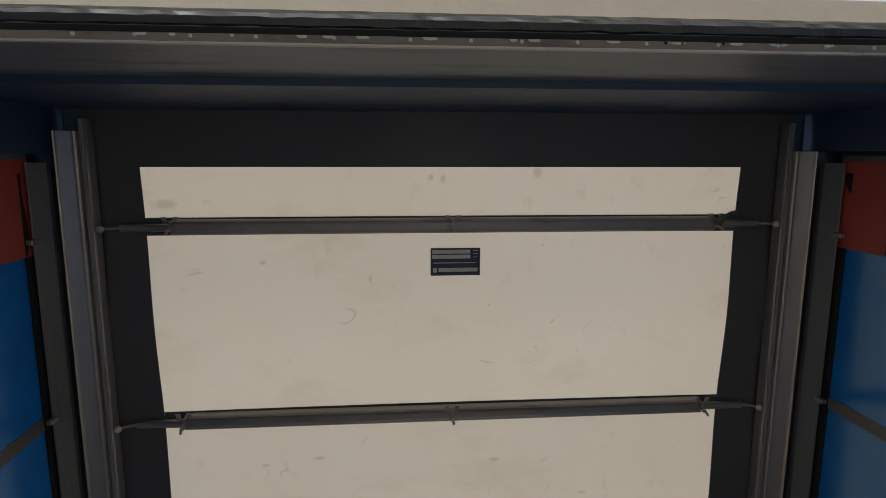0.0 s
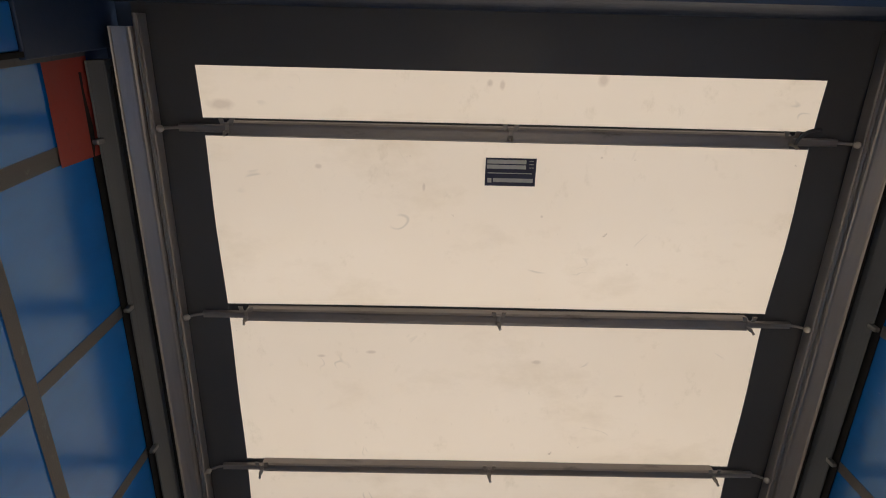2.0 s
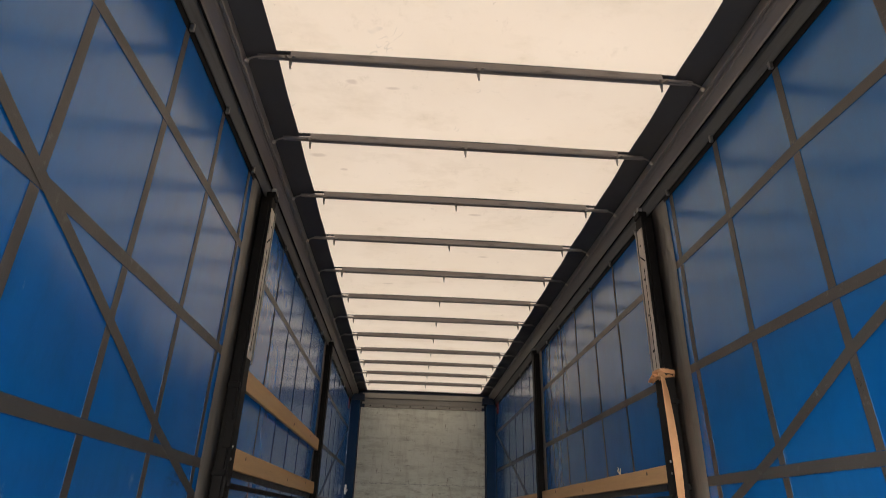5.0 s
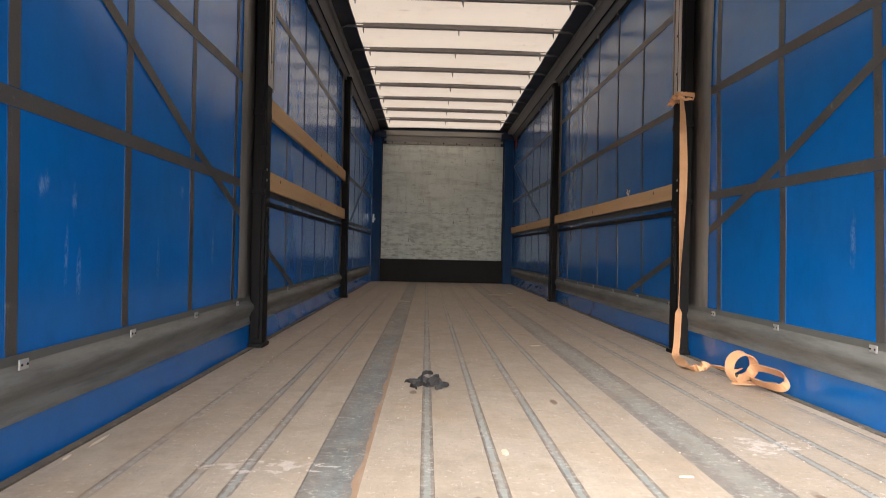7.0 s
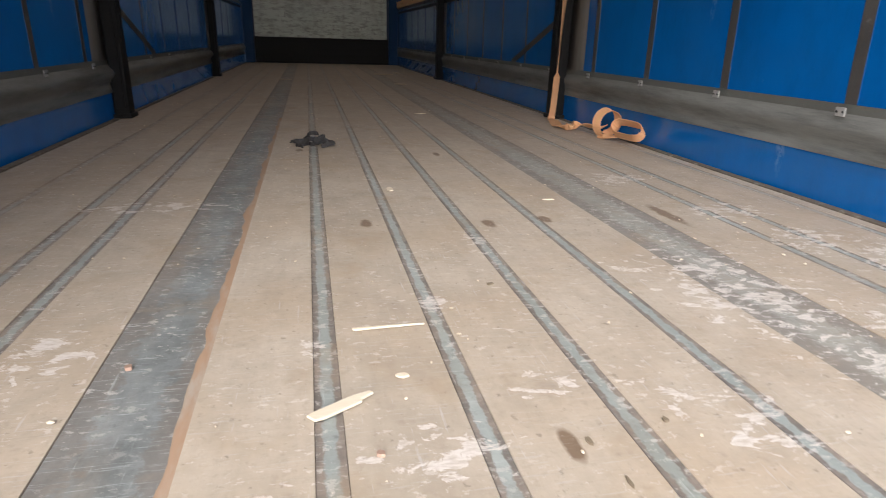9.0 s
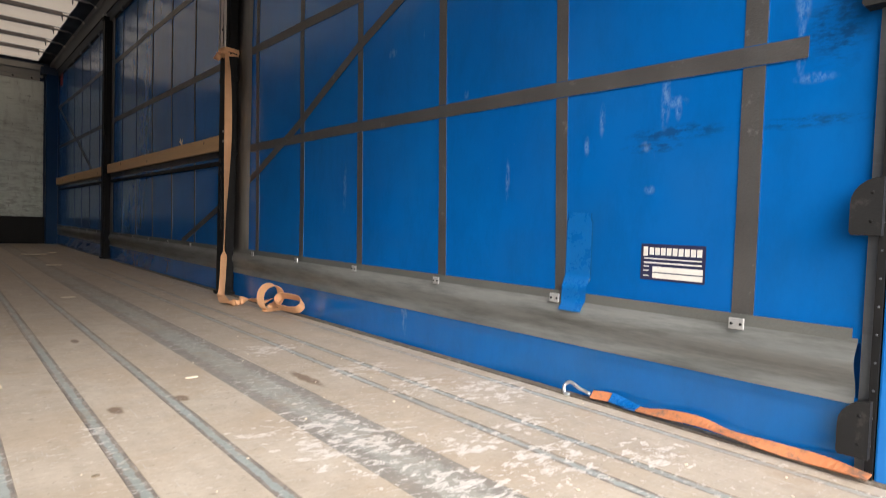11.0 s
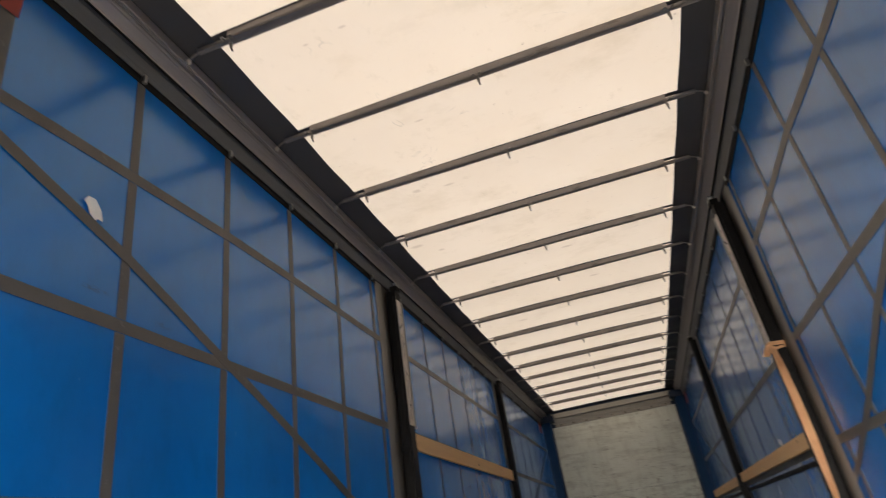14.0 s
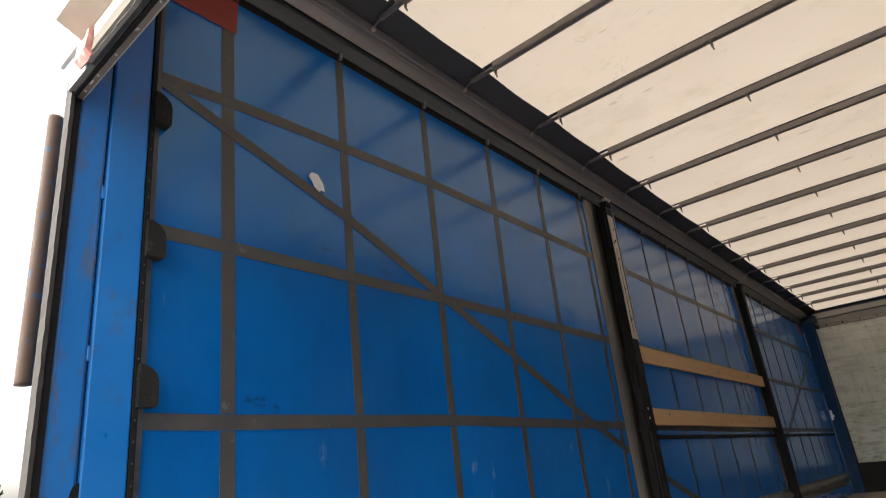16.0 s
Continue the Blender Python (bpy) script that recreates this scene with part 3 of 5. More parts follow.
RUSTEDGE = surf("rust_streak", (0.32, 0.19, 0.115), (0.46, 0.32, 0.215), (0.40, 0.33, 0.26), rough=0.85, scale=8, fine=80, stretch=(1, 0.2, 1), wear=(0.5, 0.65))
DIRT = surf("caked_brown_dirt", (0.07, 0.055, 0.04), (0.17, 0.14, 0.105), (0.30, 0.26, 0.21), rough=0.9, scale=10, fine=70, wear=(0.55, 0.7), bump=0.6)
GRIT = surf("dark_gap_dirt", (0.06, 0.048, 0.038), (0.15, 0.12, 0.095), (0.26, 0.22, 0.18), rough=0.9, scale=12, fine=80)
ASPHALT = surf("worn_asphalt_yard", (0.12, 0.117, 0.11), (0.18, 0.174, 0.165), (0.08, 0.078, 0.074), rough=0.85, scale=0.4, fine=20, wear=(0.62, 0.8))
LEAF = surf("leaves", (0.035, 0.075, 0.018), (0.07, 0.125, 0.03), rough=0.6, scale=0.8, fine=6)
BARK = surf("bark", (0.07, 0.05, 0.035), (0.12, 0.09, 0.065), rough=0.9, scale=2, fine=20)
FLAKE = surf("dry_bark_flake", (0.17, 0.13, 0.085), (0.27, 0.215, 0.15), (0.10, 0.075, 0.05), rough=0.9, scale=60, fine=300)
CLAY = surf("broken_brick", (0.34, 0.22, 0.165), (0.43, 0.29, 0.22), (0.55, 0.42, 0.36), rough=0.9, scale=60, fine=300)
TEAL = surf("teal_steel", (0.03, 0.22, 0.27), (0.04, 0.27, 0.32), (0.10, 0.12, 0.12), rough=0.5, scale=1, fine=12)

# ---- building helpers ----


def thing(name, loc=(0, 0, 0), label="", category="", group="", kind=""):
    ob = new(name)
    ob.location = loc
    ob.empty_display_size = 0.1
    return tagged(ob, label, category, group, kind)


def part(name, bm, material, parent=None, label="", smooth=False):
    """Links a bmesh, built in the world's metres, as one mesh under a thing or a part."""
    if parent is not None:
        at = Vector(parent.location)
        if parent.parent:
            at += Vector(parent.parent.location)
        bmesh.ops.translate(bm, verts=bm.verts, vec=-at)
    bmesh.ops.recalc_face_normals(bm, faces=bm.faces)
    me = bpy.data.meshes.new(name)
    bm.to_mesh(me)
    bm.free()
    me.materials.append(material)
    if smooth:
        for p in me.polygons:
            p.use_smooth = True
    ob = new(name, me)
    if parent is not None:
        ob.parent = parent
    if label:
        ob["label"] = label
    return ob


def solid(name, bm, material, loc, label, category, group="", kind=""):
    """A thing of one mesh, with its origin at loc."""
    bmesh.ops.translate(bm, verts=bm.verts, vec=-Vector(loc))
    ob = part(name, bm, material)
    ob.location = loc
    return tagged(ob, label, category, group, kind)


def box(bm, x0, x1, y0, y1, z0, z1, bevel=0.0):
    vs = bmesh.ops.create_cube(bm, size=1)["verts"]
    for v in vs:
        v.co = Vector((x0 + (v.co.x + .5) * (x1 - x0), y0 + (v.co.y + .5) * (y1 - y0), z0 + (v.co.z + .5) * (z1 - z0)))
    if bevel:
        es = list({e for v in vs for e in v.link_edges})
        bmesh.ops.bevel(bm, geom=es, offset=bevel, segments=2, affect="EDGES", profile=0.5)
    return bm


def cube(*a, **k):
    return box(bmesh.new(), *a, **k)


def prism(bm, pts, axis, a, b):
    """A polygon of two coordinates, drawn out along an axis from a to b."""
    def at(p, s):
        return Vector((s, p[0], p[1])) if axis == "x" else Vector((p[0], s, p[1])) if axis == "y" else Vector((p[0], p[1], s))
    lo, hi = [bm.verts.new(at(p, a)) for p in pts], [bm.verts.new(at(p, b)) for p in pts]
    bm.faces.new(lo)
    bm.faces.new(hi)
    k = len(pts)
    for i in range(k):
        bm.faces.new((lo[i], lo[(i + 1) % k], hi[(i + 1) % k], hi[i]))
    return bm


def tube(bm, pts, r, seg=8):
    pts = [Vector(p) for p in pts]
    rings = []
    for i, p in enumerate(pts):
        d = (pts[min(i + 1, len(pts) - 1)] - pts[max(i - 1, 0)]).normalized()
        a = d.orthogonal().normalized() if i == 0 else (a - d * a.dot(d)).normalized()
        b = d.cross(a)
        rings.append([bm.verts.new(p + r * (math.cos(t) * a + math.sin(t) * b)) for t in [2 * math.pi * j / seg for j in range(seg)]])
    for u, w in zip(rings, rings[1:]):
        for j in range(seg):
            bm.faces.new((u[j], u[(j + 1) % seg], w[(j + 1) % seg], w[j]))
    bm.faces.new(rings[0])
    bm.faces.new(rings[-1])
    return bm


def spline(pts, n):
    """Catmull-Rom through the points, n steps to a span."""
    pts = [Vector(p) for p in pts]
    out = []
    for i in range(len(pts) - 1):
        p0, p1, p2, p3 = pts[max(i - 1, 0)], pts[i], pts[i + 1], pts[min(i + 2, len(pts) - 1)]
        for j in range(n):
            t = j / n
            out.append(0.5 * ((2 * p1) + (p2 - p0) * t + (2 * p0 - 5 * p1 + 4 * p2 - p3) * t * t + (3 * p1 - p0 - 3 * p2 + p3) * t ** 3))
    return out + [pts[-1]]


def ribbon(bm, pts, across, width, thick=0.0025):
    """Webbing along a line; across: the direction of its width at each point."""
    rows = []
    for i, p in enumerate(pts):
        d = (pts[min(i + 1, len(pts) - 1)] - pts[max(i - 1, 0)]).normalized()
        w = Vector(across[i])
        w = (w - d * w.dot(d)).normalized()
        nn = d.cross(w).normalized() * thick / 2
        w *= width / 2
        rows.append([bm.verts.new(p + o) for o in (w + nn, w - nn, -w - nn, -w + nn)])
    for u, v in zip(rows, rows[1:]):
        for j in range(4):
            bm.faces.new((u[j], u[(j + 1) % 4], v[(j + 1) % 4], v[j]))
    bm.faces.new(rows[0])
    bm.faces.new(rows[-1])
    return bm


def dome(bm, c, r, axis, squash=0.6):
    """A rivet or button head on an axis."""
    m = Matrix.Translation(c) @ Vector(axis).to_track_quat("Z", "Y").to_matrix().to_4x4() @ Matrix.Diagonal((1, 1, squash, 1))
    bmesh.ops.create_uvsphere(bm, u_segments=8, v_segments=5, radius=r, matrix=m)
    return bm


# ---- setting: floor ----
REAR, FRONT, HALF = 0.84, 11.22, 1.24
BOW_Y = [1.137 + 0.6615 * i for i in range(15)]
POSTS = (4.185, 7.60)

floor = thing("floor", (0, 0, 0), "worn plywood trailer floor with recessed steel strips", "floor", kind="structure")
part("subfloor", cube(-1.238, 1.235, REAR, FRONT + 0.05, -0.12, -0.0062), GRIT, floor, "dirt packed between the boards")
NARROW = [(-1.005, 0.026), (-0.81, 0.028), (-0.703, 0.029), (-0.2455, 0.033), (-0.066, 0.03), (0.115, 0.032), (0.302, 0.032), (0.815, 0.032), (0.925, 0.03), (1.146, 0.03)]
BROAD = [(-0.475, 0.138), (0.553, 0.160)]

# ---- setting: rear end ----
ground = solid("ground", prism(bmesh.new(), [(-400, -400), (400, -400), (400, 400), (-400, 400)], "z", -1.5, -1.25), ASPHALT, (0, 0, -1.25), "worn grey asphalt yard under the trailer", "ground", kind="structure")
sill = thing("rear_sill", (0, 0.70, 0), "scuffed steel sill plate at the floor's open end", "sill", kind="structure")
part("sill_plate", cube(-1.27, 1.27, 0.60, REAR - 0.004, -0.12, -0.006, bevel=0.004), WIDE, sill)
part("end_channel", cube(-1.27, 1.27, 0.585, 0.60, -0.22, 0.0, bevel=0.003), BLACK, sill)

def ragged(pts, axis, lo, hi, step, wobble, seed):
    """A strip drawn along an axis, with uneven edges."""
    bm = bmesh.new()
    n = int((hi - lo) / step)
    prev = None
    for i in range(n + 1):
        u = lo + (hi - lo) * i / n
        ring = []
        for k, (a, b) in enumerate(pts):
            da, db = wobble * noise.noise(Vector((u * 22, seed, k))), wobble * noise.noise(Vector((u * 31, seed + 5, k)))
            ring.append(bm.verts.new((u, a + da, b + db) if axis == "x" else (a + da, b + db, u)))
        if prev:
            for k in range(len(pts)):
                bm.faces.new((prev[k], prev[(k + 1) % len(pts)], ring[(k + 1) % len(pts)], ring[k]))
        else:
            bm.faces.new(ring)
        prev = ring
    bm.faces.new(prev)
    return bm


header = thing("rear_header", (0, 0.70, 2.3), "dark blue steel rear header with a riveted lower lip", "header beam", kind="structure")
part("header_beam", prism(bmesh.new(), [(0.662, 1.888), (0.701, 1.888), (0.704, 1.92), (0.712, 2.06), (0.715, 2.165), (0.720, 2.183), (0.662, 2.183)], "x", -1.218, 1.218), BEAM, header, "dull scraped metal lower beam")
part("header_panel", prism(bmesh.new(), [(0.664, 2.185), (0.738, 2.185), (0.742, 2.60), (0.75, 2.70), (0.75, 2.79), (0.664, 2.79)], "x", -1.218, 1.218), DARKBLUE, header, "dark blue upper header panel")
part("lower_lip", ragged([(0.6765, 1.8800), (0.6872, 1.8795), (0.6872, 1.8865), (0.6765, 1.8865)], "x", -1.218, 1.218, 0.02, 0.0008, 6), BLACK, header)
part("lip_band", ragged([(0.6876, 1.8780), (0.7006, 1.8770), (0.7006, 1.8870), (0.6876, 1.8870)], "x", -1.218, 1.218, 0.02, 0.0008, 7), LIPBAND, header, "brown scuffed steel lip")
part("lip_edge", ragged([(0.7009, 1.8765), (0.7045, 1.8775), (0.7055, 1.8875), (0.7009, 1.8875)], "x", -1.218, 1.218, 0.02, 0.0008, 4), LIP, header, "bright worn metal lip")
CHIPS = random.Random(3)
bm = bmesh.new()
for i in range(30):
    x, w = CHIPS.uniform(-1.15, 1.15), CHIPS.uniform(0.003, 0.014)
    prism(bm, [(x - w, 0.6885), (x + w * 0.8, 0.6880), (x + w, 0.6915), (x + 0.1 * w, 0.6930), (x - w * 0.7, 0.6920)], "z", 1.8764, 1.8785)
part("bare_chips", bm, LIP, header, "bare metal where the paint chipped off")
bm = bmesh.new()
for i in range(22):
    dome(bm, (-1.17 + i * 0.11 + 0.02 * math.sin(i * 5.1), 0.6925, 1.8775), 0.004, (0, 0, -1))
part("rivet_row", bm, BUCKLE, header)
part("rubber_seal", ragged([(0.652, 1.8825), (0.660, 1.8770), (0.672, 1.8800), (0.674, 1.8900), (0.652, 1.8980)], "x", -1.045, 1.045, 0.012, 0.0025, 1), RUBBER, header, "wavy black rubber seal strip")
part("drip_lath", ragged([(0.6455, 1.890), (0.6515, 1.8875), (0.6515, 1.9345), (0.6465, 1.9345)], "x", -1.005, 1.005, 0.02, 0.0014, 2), LATH, header, "grey weathered wooden lath")
part("visor_back", prism(bmesh.new(), [(0.6475, 1.936), (0.6605, 1.936), (0.6605, 1.996), (0.6455, 1.996), (0.6455, 1.980)], "x", -1.01, 1.01), VISOR, header, "pale beige wooden strip")
part("visor", prism(bmesh.new(), [(0.6445, 1.981), (0.6445, 1.990), (0.580, 2.022), (0.577, 2.020), (0.577, 2.013)], "x", -1.10, 1.10), VISOR, header, "beige sheet visor sloping outwards")
part("outer_face", cube(-1.285, 1.285, 0.646, 0.660, 1.998, 2.80, bevel=0.003), WHITEPVC, header, "white painted outer header face")
for s in (-1, 1):
    a, b = sorted((s * 1.20, s * 1.02))
    part("marker_tape", cube(a, b, 0.642, 0.645, 2.50, 2.60), RED, header, "red reflective marker tape")
    a, b = sorted((s * 1.275, s * 1.245))
    part("marker_tape", cube(a, b, 0.642, 0.645, 2.14, 2.50), RED, header, "red reflective marker tape")
    a, b = sorted((s * 1.30, s * 1.12))
    part("top_bracket", prism(bmesh.new(), [(a, 2.78), (b, 2.78), (b, 2.86), (a, 2.84)], "y", 0.55, 0.64), BLACK, header, "dark roof-edge bracket")
    a, b = sorted((s * 1.013, s * 1.098))
    part("end_cap", ragged([(0.634, 1.902), (0.652, 1.885), (0.660, 1.90), (0.656, 1.965), (0.638, 1.968)], "x", a, b, 0.012, 0.006, 12), PINK, header, "faded pinkish red end cap")

header.location += Vector((0, 0.018, -0.104))


def rear_pillar(s):
    side = "left" if s < 0 else "right"
    p = thing("rear_pillar", (s * 1.25, 0.78, -0.1), "blue painted steel rear corner pillar with folds", "pillar", "rear corner pillars", kind="structure")

    def q(x0, x1, y0, y1, z0, z1, **k):
        return cube(min(s * x0, s * x1), max(s * x0, s * x1), y0, y1, z0, z1, **k)
    k = -0.018 if s < 0 else 0.0
    part("inner_fold", q(1.222, 1.29, 0.792 + k, 0.902 + k, -0.15, 2.34, bevel=0.005), PAINT, p)
    # added dark piece: the header's shade on the pillar top, put into colour
    part("shaded_pillar_top", q(1.214, 1.30, 0.690, 0.905, 2.342, 2.80, bevel=0.004), DARKBLUE, p, "pillar top coloured dark for the shade behind the header")
    part("outer_fold", q(1.226, 1.30, 0.690, 0.787 + k, -0.15, 2.34, bevel=0.008), PAINTGRIME, p, "blue fold grimy along its edge")
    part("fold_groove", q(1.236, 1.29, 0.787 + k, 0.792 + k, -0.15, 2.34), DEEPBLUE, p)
    for z in (1.62, 1.16, 0.62):
        part("weld_bridge", q(1.224, 1.25, 0.784 + k, 0.794 + k, z - 0.02, z + 0.02, bevel=0.002), PAINT, p)
    part("seal_holder", q(1.218, 1.30, 0.672, 0.689, -0.15, 1.965), BLACK, p)
    part("edge_seal", ragged([(s * 1.210, 0.660), (s * 1.210, 0.670), (s * 1.262, 0.670), (s * 1.262, 0.662)], "z", -0.14, 1.955, 0.010, 0.0016, 8 + s), SEAL, p, "weathered grey rubber edge seal")
    part("curtain_hinge", q(1.216, 1.25, 0.903 + k, 0.916 + k, -0.10, 2.62), BLACK, p, "black hinge strip")
    part("curtain_pole", q(1.230, 1.25, 0.918 + k, 0.936 + k, 0.06, 2.62), RAIL, p)
    bm = bmesh.new()
    for i in range(36):
        dome(bm, (s * 1.2155, 0.909 + k, 0.02 + i * 0.054), 0.0025, (-s, 0, 0))
    part("rivet_row", bm, RAIL, p)
    part("lamp_slot", prism(bmesh.new(), [(0.772 + 0.018 * math.cos(t), 0.775 + 0.040 * math.sin(t) + (0.03 if math.sin(t) > 0 else -0.03)) for t in [math.pi * j / 10 for j in range(20)]], "x", s * 1.2245, s * 1.2265), BLACK, p, "dark oval slot")
    for z in (2.007, 1.562, 1.138, 0.70, 0.27):
        # half-round pad: flat foot, round top
        prof = [(0.908 + k, z - 0.112), (0.957 + k, z - 0.112), (0.961 + k, z - 0.106), (0.961 + k, z - 0.05)]
        prof += [(0.908 + k + 0.053 * math.cos(t), z - 0.05 + 0.05 * math.sin(t)) for t in [math.pi / 2 * j / 6 for j in range(1, 7)]]
        pad = part("bumper_pad", prism(bmesh.new(), prof, "x", min(s * 1.198, s * 1.236), max(s * 1.198, s * 1.236)), PADRUBBER, p, "scuffed black rubber bumper pad")
        bm = bmesh.new()
        for dz in (0.03, 0.085):
            dome(bm, (s * 1.198, 0.925 + k, z - dz), 0.0035, (-s, 0, 0))
        part("pad_bolt", bm, BLACK, pad)
    if s < 0:
        # this pillar stands a little out of plumb
        for ob in p.children_recursive:
            for v in ob.data.vertices:
                v.co.y += 0.044 * (2.06 - v.co.z - p.location.z) / 1.1
    p.location += Vector((0, 0.022 if s < 0 else -0.012, -0.114))
    return p


for s in (-1, 1):
    rear_pillar(s)


def open_door(s):
    """A rear door leaf, swung right round against the trailer's flank."""
    d = thing("rear_door", (s * 1.37, 0.65, -0.1), "blue rear door folded back along the flank, rusty hinge tube", "door", "rear doors")

    def q(x0, x1, y0, y1, z0, z1, **k):
        return cube(min(s * x0, s * x1), max(s * x0, s * x1), y0, y1, z0, z1, **k)
    part("door_panel", q(1.352, 1.384, 0.83, 1.95, -0.10, 1.80), PAINT, d)
    bm = bmesh.new()
    tube(bm, [(s * 1.345, 0.665 + (0.04 * (2.06 - z) if s < 0 else 0.0), z) for z in (1.09, 1.10, 1.13, 1.5, 1.84, 1.87, 1.88)], 0.020, 12)
    part("hinge_tube", bm, RUST, d, "rusty blue hinge tube", smooth=True)
    for z in (0.15,):
        part("hinge_arm", q(1.318, 1.36, 0.66, 0.86, z - 0.03, z + 0.03, bevel=0.004), RUST, d)
    d.location += Vector((0, 0.022, -0.114))


for s in (-1, 1):
    open_door(s)

# ---- setting: front wall ----
front = thing("wall_front", (0, FRONT, 0), "scuffed pale plywood headboard with a black kick plate", "front wall", kind="structure")
part("backing", cube(-1.27, 1.27, FRONT + 0.03, FRONT + 0.07, -0.10, 2.80), DARKBLUE, front)
part("upper_panel", cube(-1.06, 1.05, FRONT, FRONT + 0.028, 1.204, 2.40, bevel=0.002), PLY, front)
part("lower_panel", cube(-1.06, 1.05, FRONT - 0.003, FRONT + 0.028, 0.395, 1.20, bevel=0.002), PLY, front)
part("kick_plate", cube(-1.19, 1.20, FRONT - 0.03, FRONT + 0.025, 0.0, 0.396, bevel=0.003), PLYRIM, front, "black steel kick plate")
part("top_strip", cube(-1.0, 1.0, FRONT - 0.012, FRONT + 0.028, 2.402, 2.455, bevel=0.002), CAP, front, "grey riveted strip")
part("top_beam", prism(bmesh.new(), [(FRONT + 0.02, 2.457), (FRONT - 0.02, 2.457), (FRONT - 0.03, 2.54), (FRONT - 0.06, 2.55), (FRONT - 0.06, 2.63), (FRONT + 0.02, 2.63)], "x", -1.04, 1.04), CAP, front, "grey sheet-metal top beam")
for i in range(9):
    bm = bmesh.new()
    dome(bm, (-0.9 + i * 0.225, FRONT - 0.012, 2.428), 0.012, (0, -1, 0))
    part("rivet", bm, BLACK, front)
for s in (-1, 1):
    a, b = sorted((s * 1.07, s * 1.215))
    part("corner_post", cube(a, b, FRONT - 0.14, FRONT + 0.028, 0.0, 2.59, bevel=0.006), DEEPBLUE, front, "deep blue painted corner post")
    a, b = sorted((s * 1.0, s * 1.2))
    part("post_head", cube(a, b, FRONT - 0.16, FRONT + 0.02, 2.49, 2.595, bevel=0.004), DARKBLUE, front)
bm = cube(-1.20, -1.17, FRONT - 0.175, FRONT - 0.145, 1.02, 1.16, bevel=0.004)
box(bm, -1.19, -1.15, FRONT - 0.19, FRONT - 0.16, 1.06, 1.09, bevel=0.004)
part("tension_latch", bm, CHROME, front, "bright metal latch")

# ---- roof ----


def sag(x, y):
    """Height of the roof cloth: it hangs a little between the bows."""
    k = (y - BOW_Y[0]) / 0.6615
    return 2.674 + 0.006 * math.cos(2 * math.pi * k) + 0.004 * noise.noise(Vector((x * 1.5, y * 1.5, 3))) + 0.012 * (1 - (x / 1.1) ** 2)


def cloth(x0, x1, y0, y1, nx, ny):
    bm = bmesh.new()
    g = [[bm.verts.new((x0 + (x1 - x0) * i / nx, y0 + (y1 - y0) * j / ny, 0)) for i in range(nx + 1)] for j in range(ny + 1)]
    for row in g:
        for v in row:
            # the cream field is a little wider at the rear end
            if abs(v.co.x) < 1.1:
                v.co.x *= 1.002 + 0.022 * max(0.0, (2.1 - v.co.y) / 1.15)
            v.co.z = sag(v.co.x, v.co.y)
    for j in range(ny):
        for i in range(nx):
            bm.faces.new((g[j][i], g[j][i + 1], g[j + 1][i + 1], g[j + 1][i]))
    return bm


LEFT_EDGE, RIGHT_EDGE, POCKET, LAP = -0.968, 0.968, 0.029, 0.002
ceiling = thing("ceiling", (0, 6, 2.75), "cream translucent roof tarpaulin with dark borders", "roof tarpaulin", kind="structure")
starts = [0.946] + [y + POCKET for y in BOW_Y]
ends = [y - (POCKET if y < 2.2 else LAP) for y in BOW_Y] + [FRONT - 0.06]
for a, b in zip(starts, ends):
    part("roof_panel", cloth(LEFT_EDGE, RIGHT_EDGE, a, b, 12, 6 if b - a < 0.4 else 8), SHEET, ceiling, smooth=True)
for y in BOW_Y:
    part("bow_pocket", cloth(LEFT_EDGE, RIGHT_EDGE, y - (POCKET if y < 2.2 else LAP), y + POCKET, 12, 2), ROOF_DARK, ceiling, "dark sewn bow pocket", smooth=True)
part("side_border", cloth(-1.16, LEFT_EDGE, 0.946, FRONT + 0.03, 2, 120), ROOF_DARK, ceiling, "dark grey border", smooth=True)
part("side_border", cloth(RIGHT_EDGE, 1.16, 0.946, FRONT + 0.03, 2, 120), ROOF_DARK, ceiling, "dark grey border", smooth=True)
part("rear_border", cloth(-1.16, 1.16, 0.755, 0.946, 12, 3), ROOF_DARK, ceiling, "dark grey border", smooth=True)
part("front_border", cloth(LEFT_EDGE, RIGHT_EDGE, FRONT - 0.06, FRONT + 0.03, 12, 2), ROOF_DARK, ceiling, smooth=True)


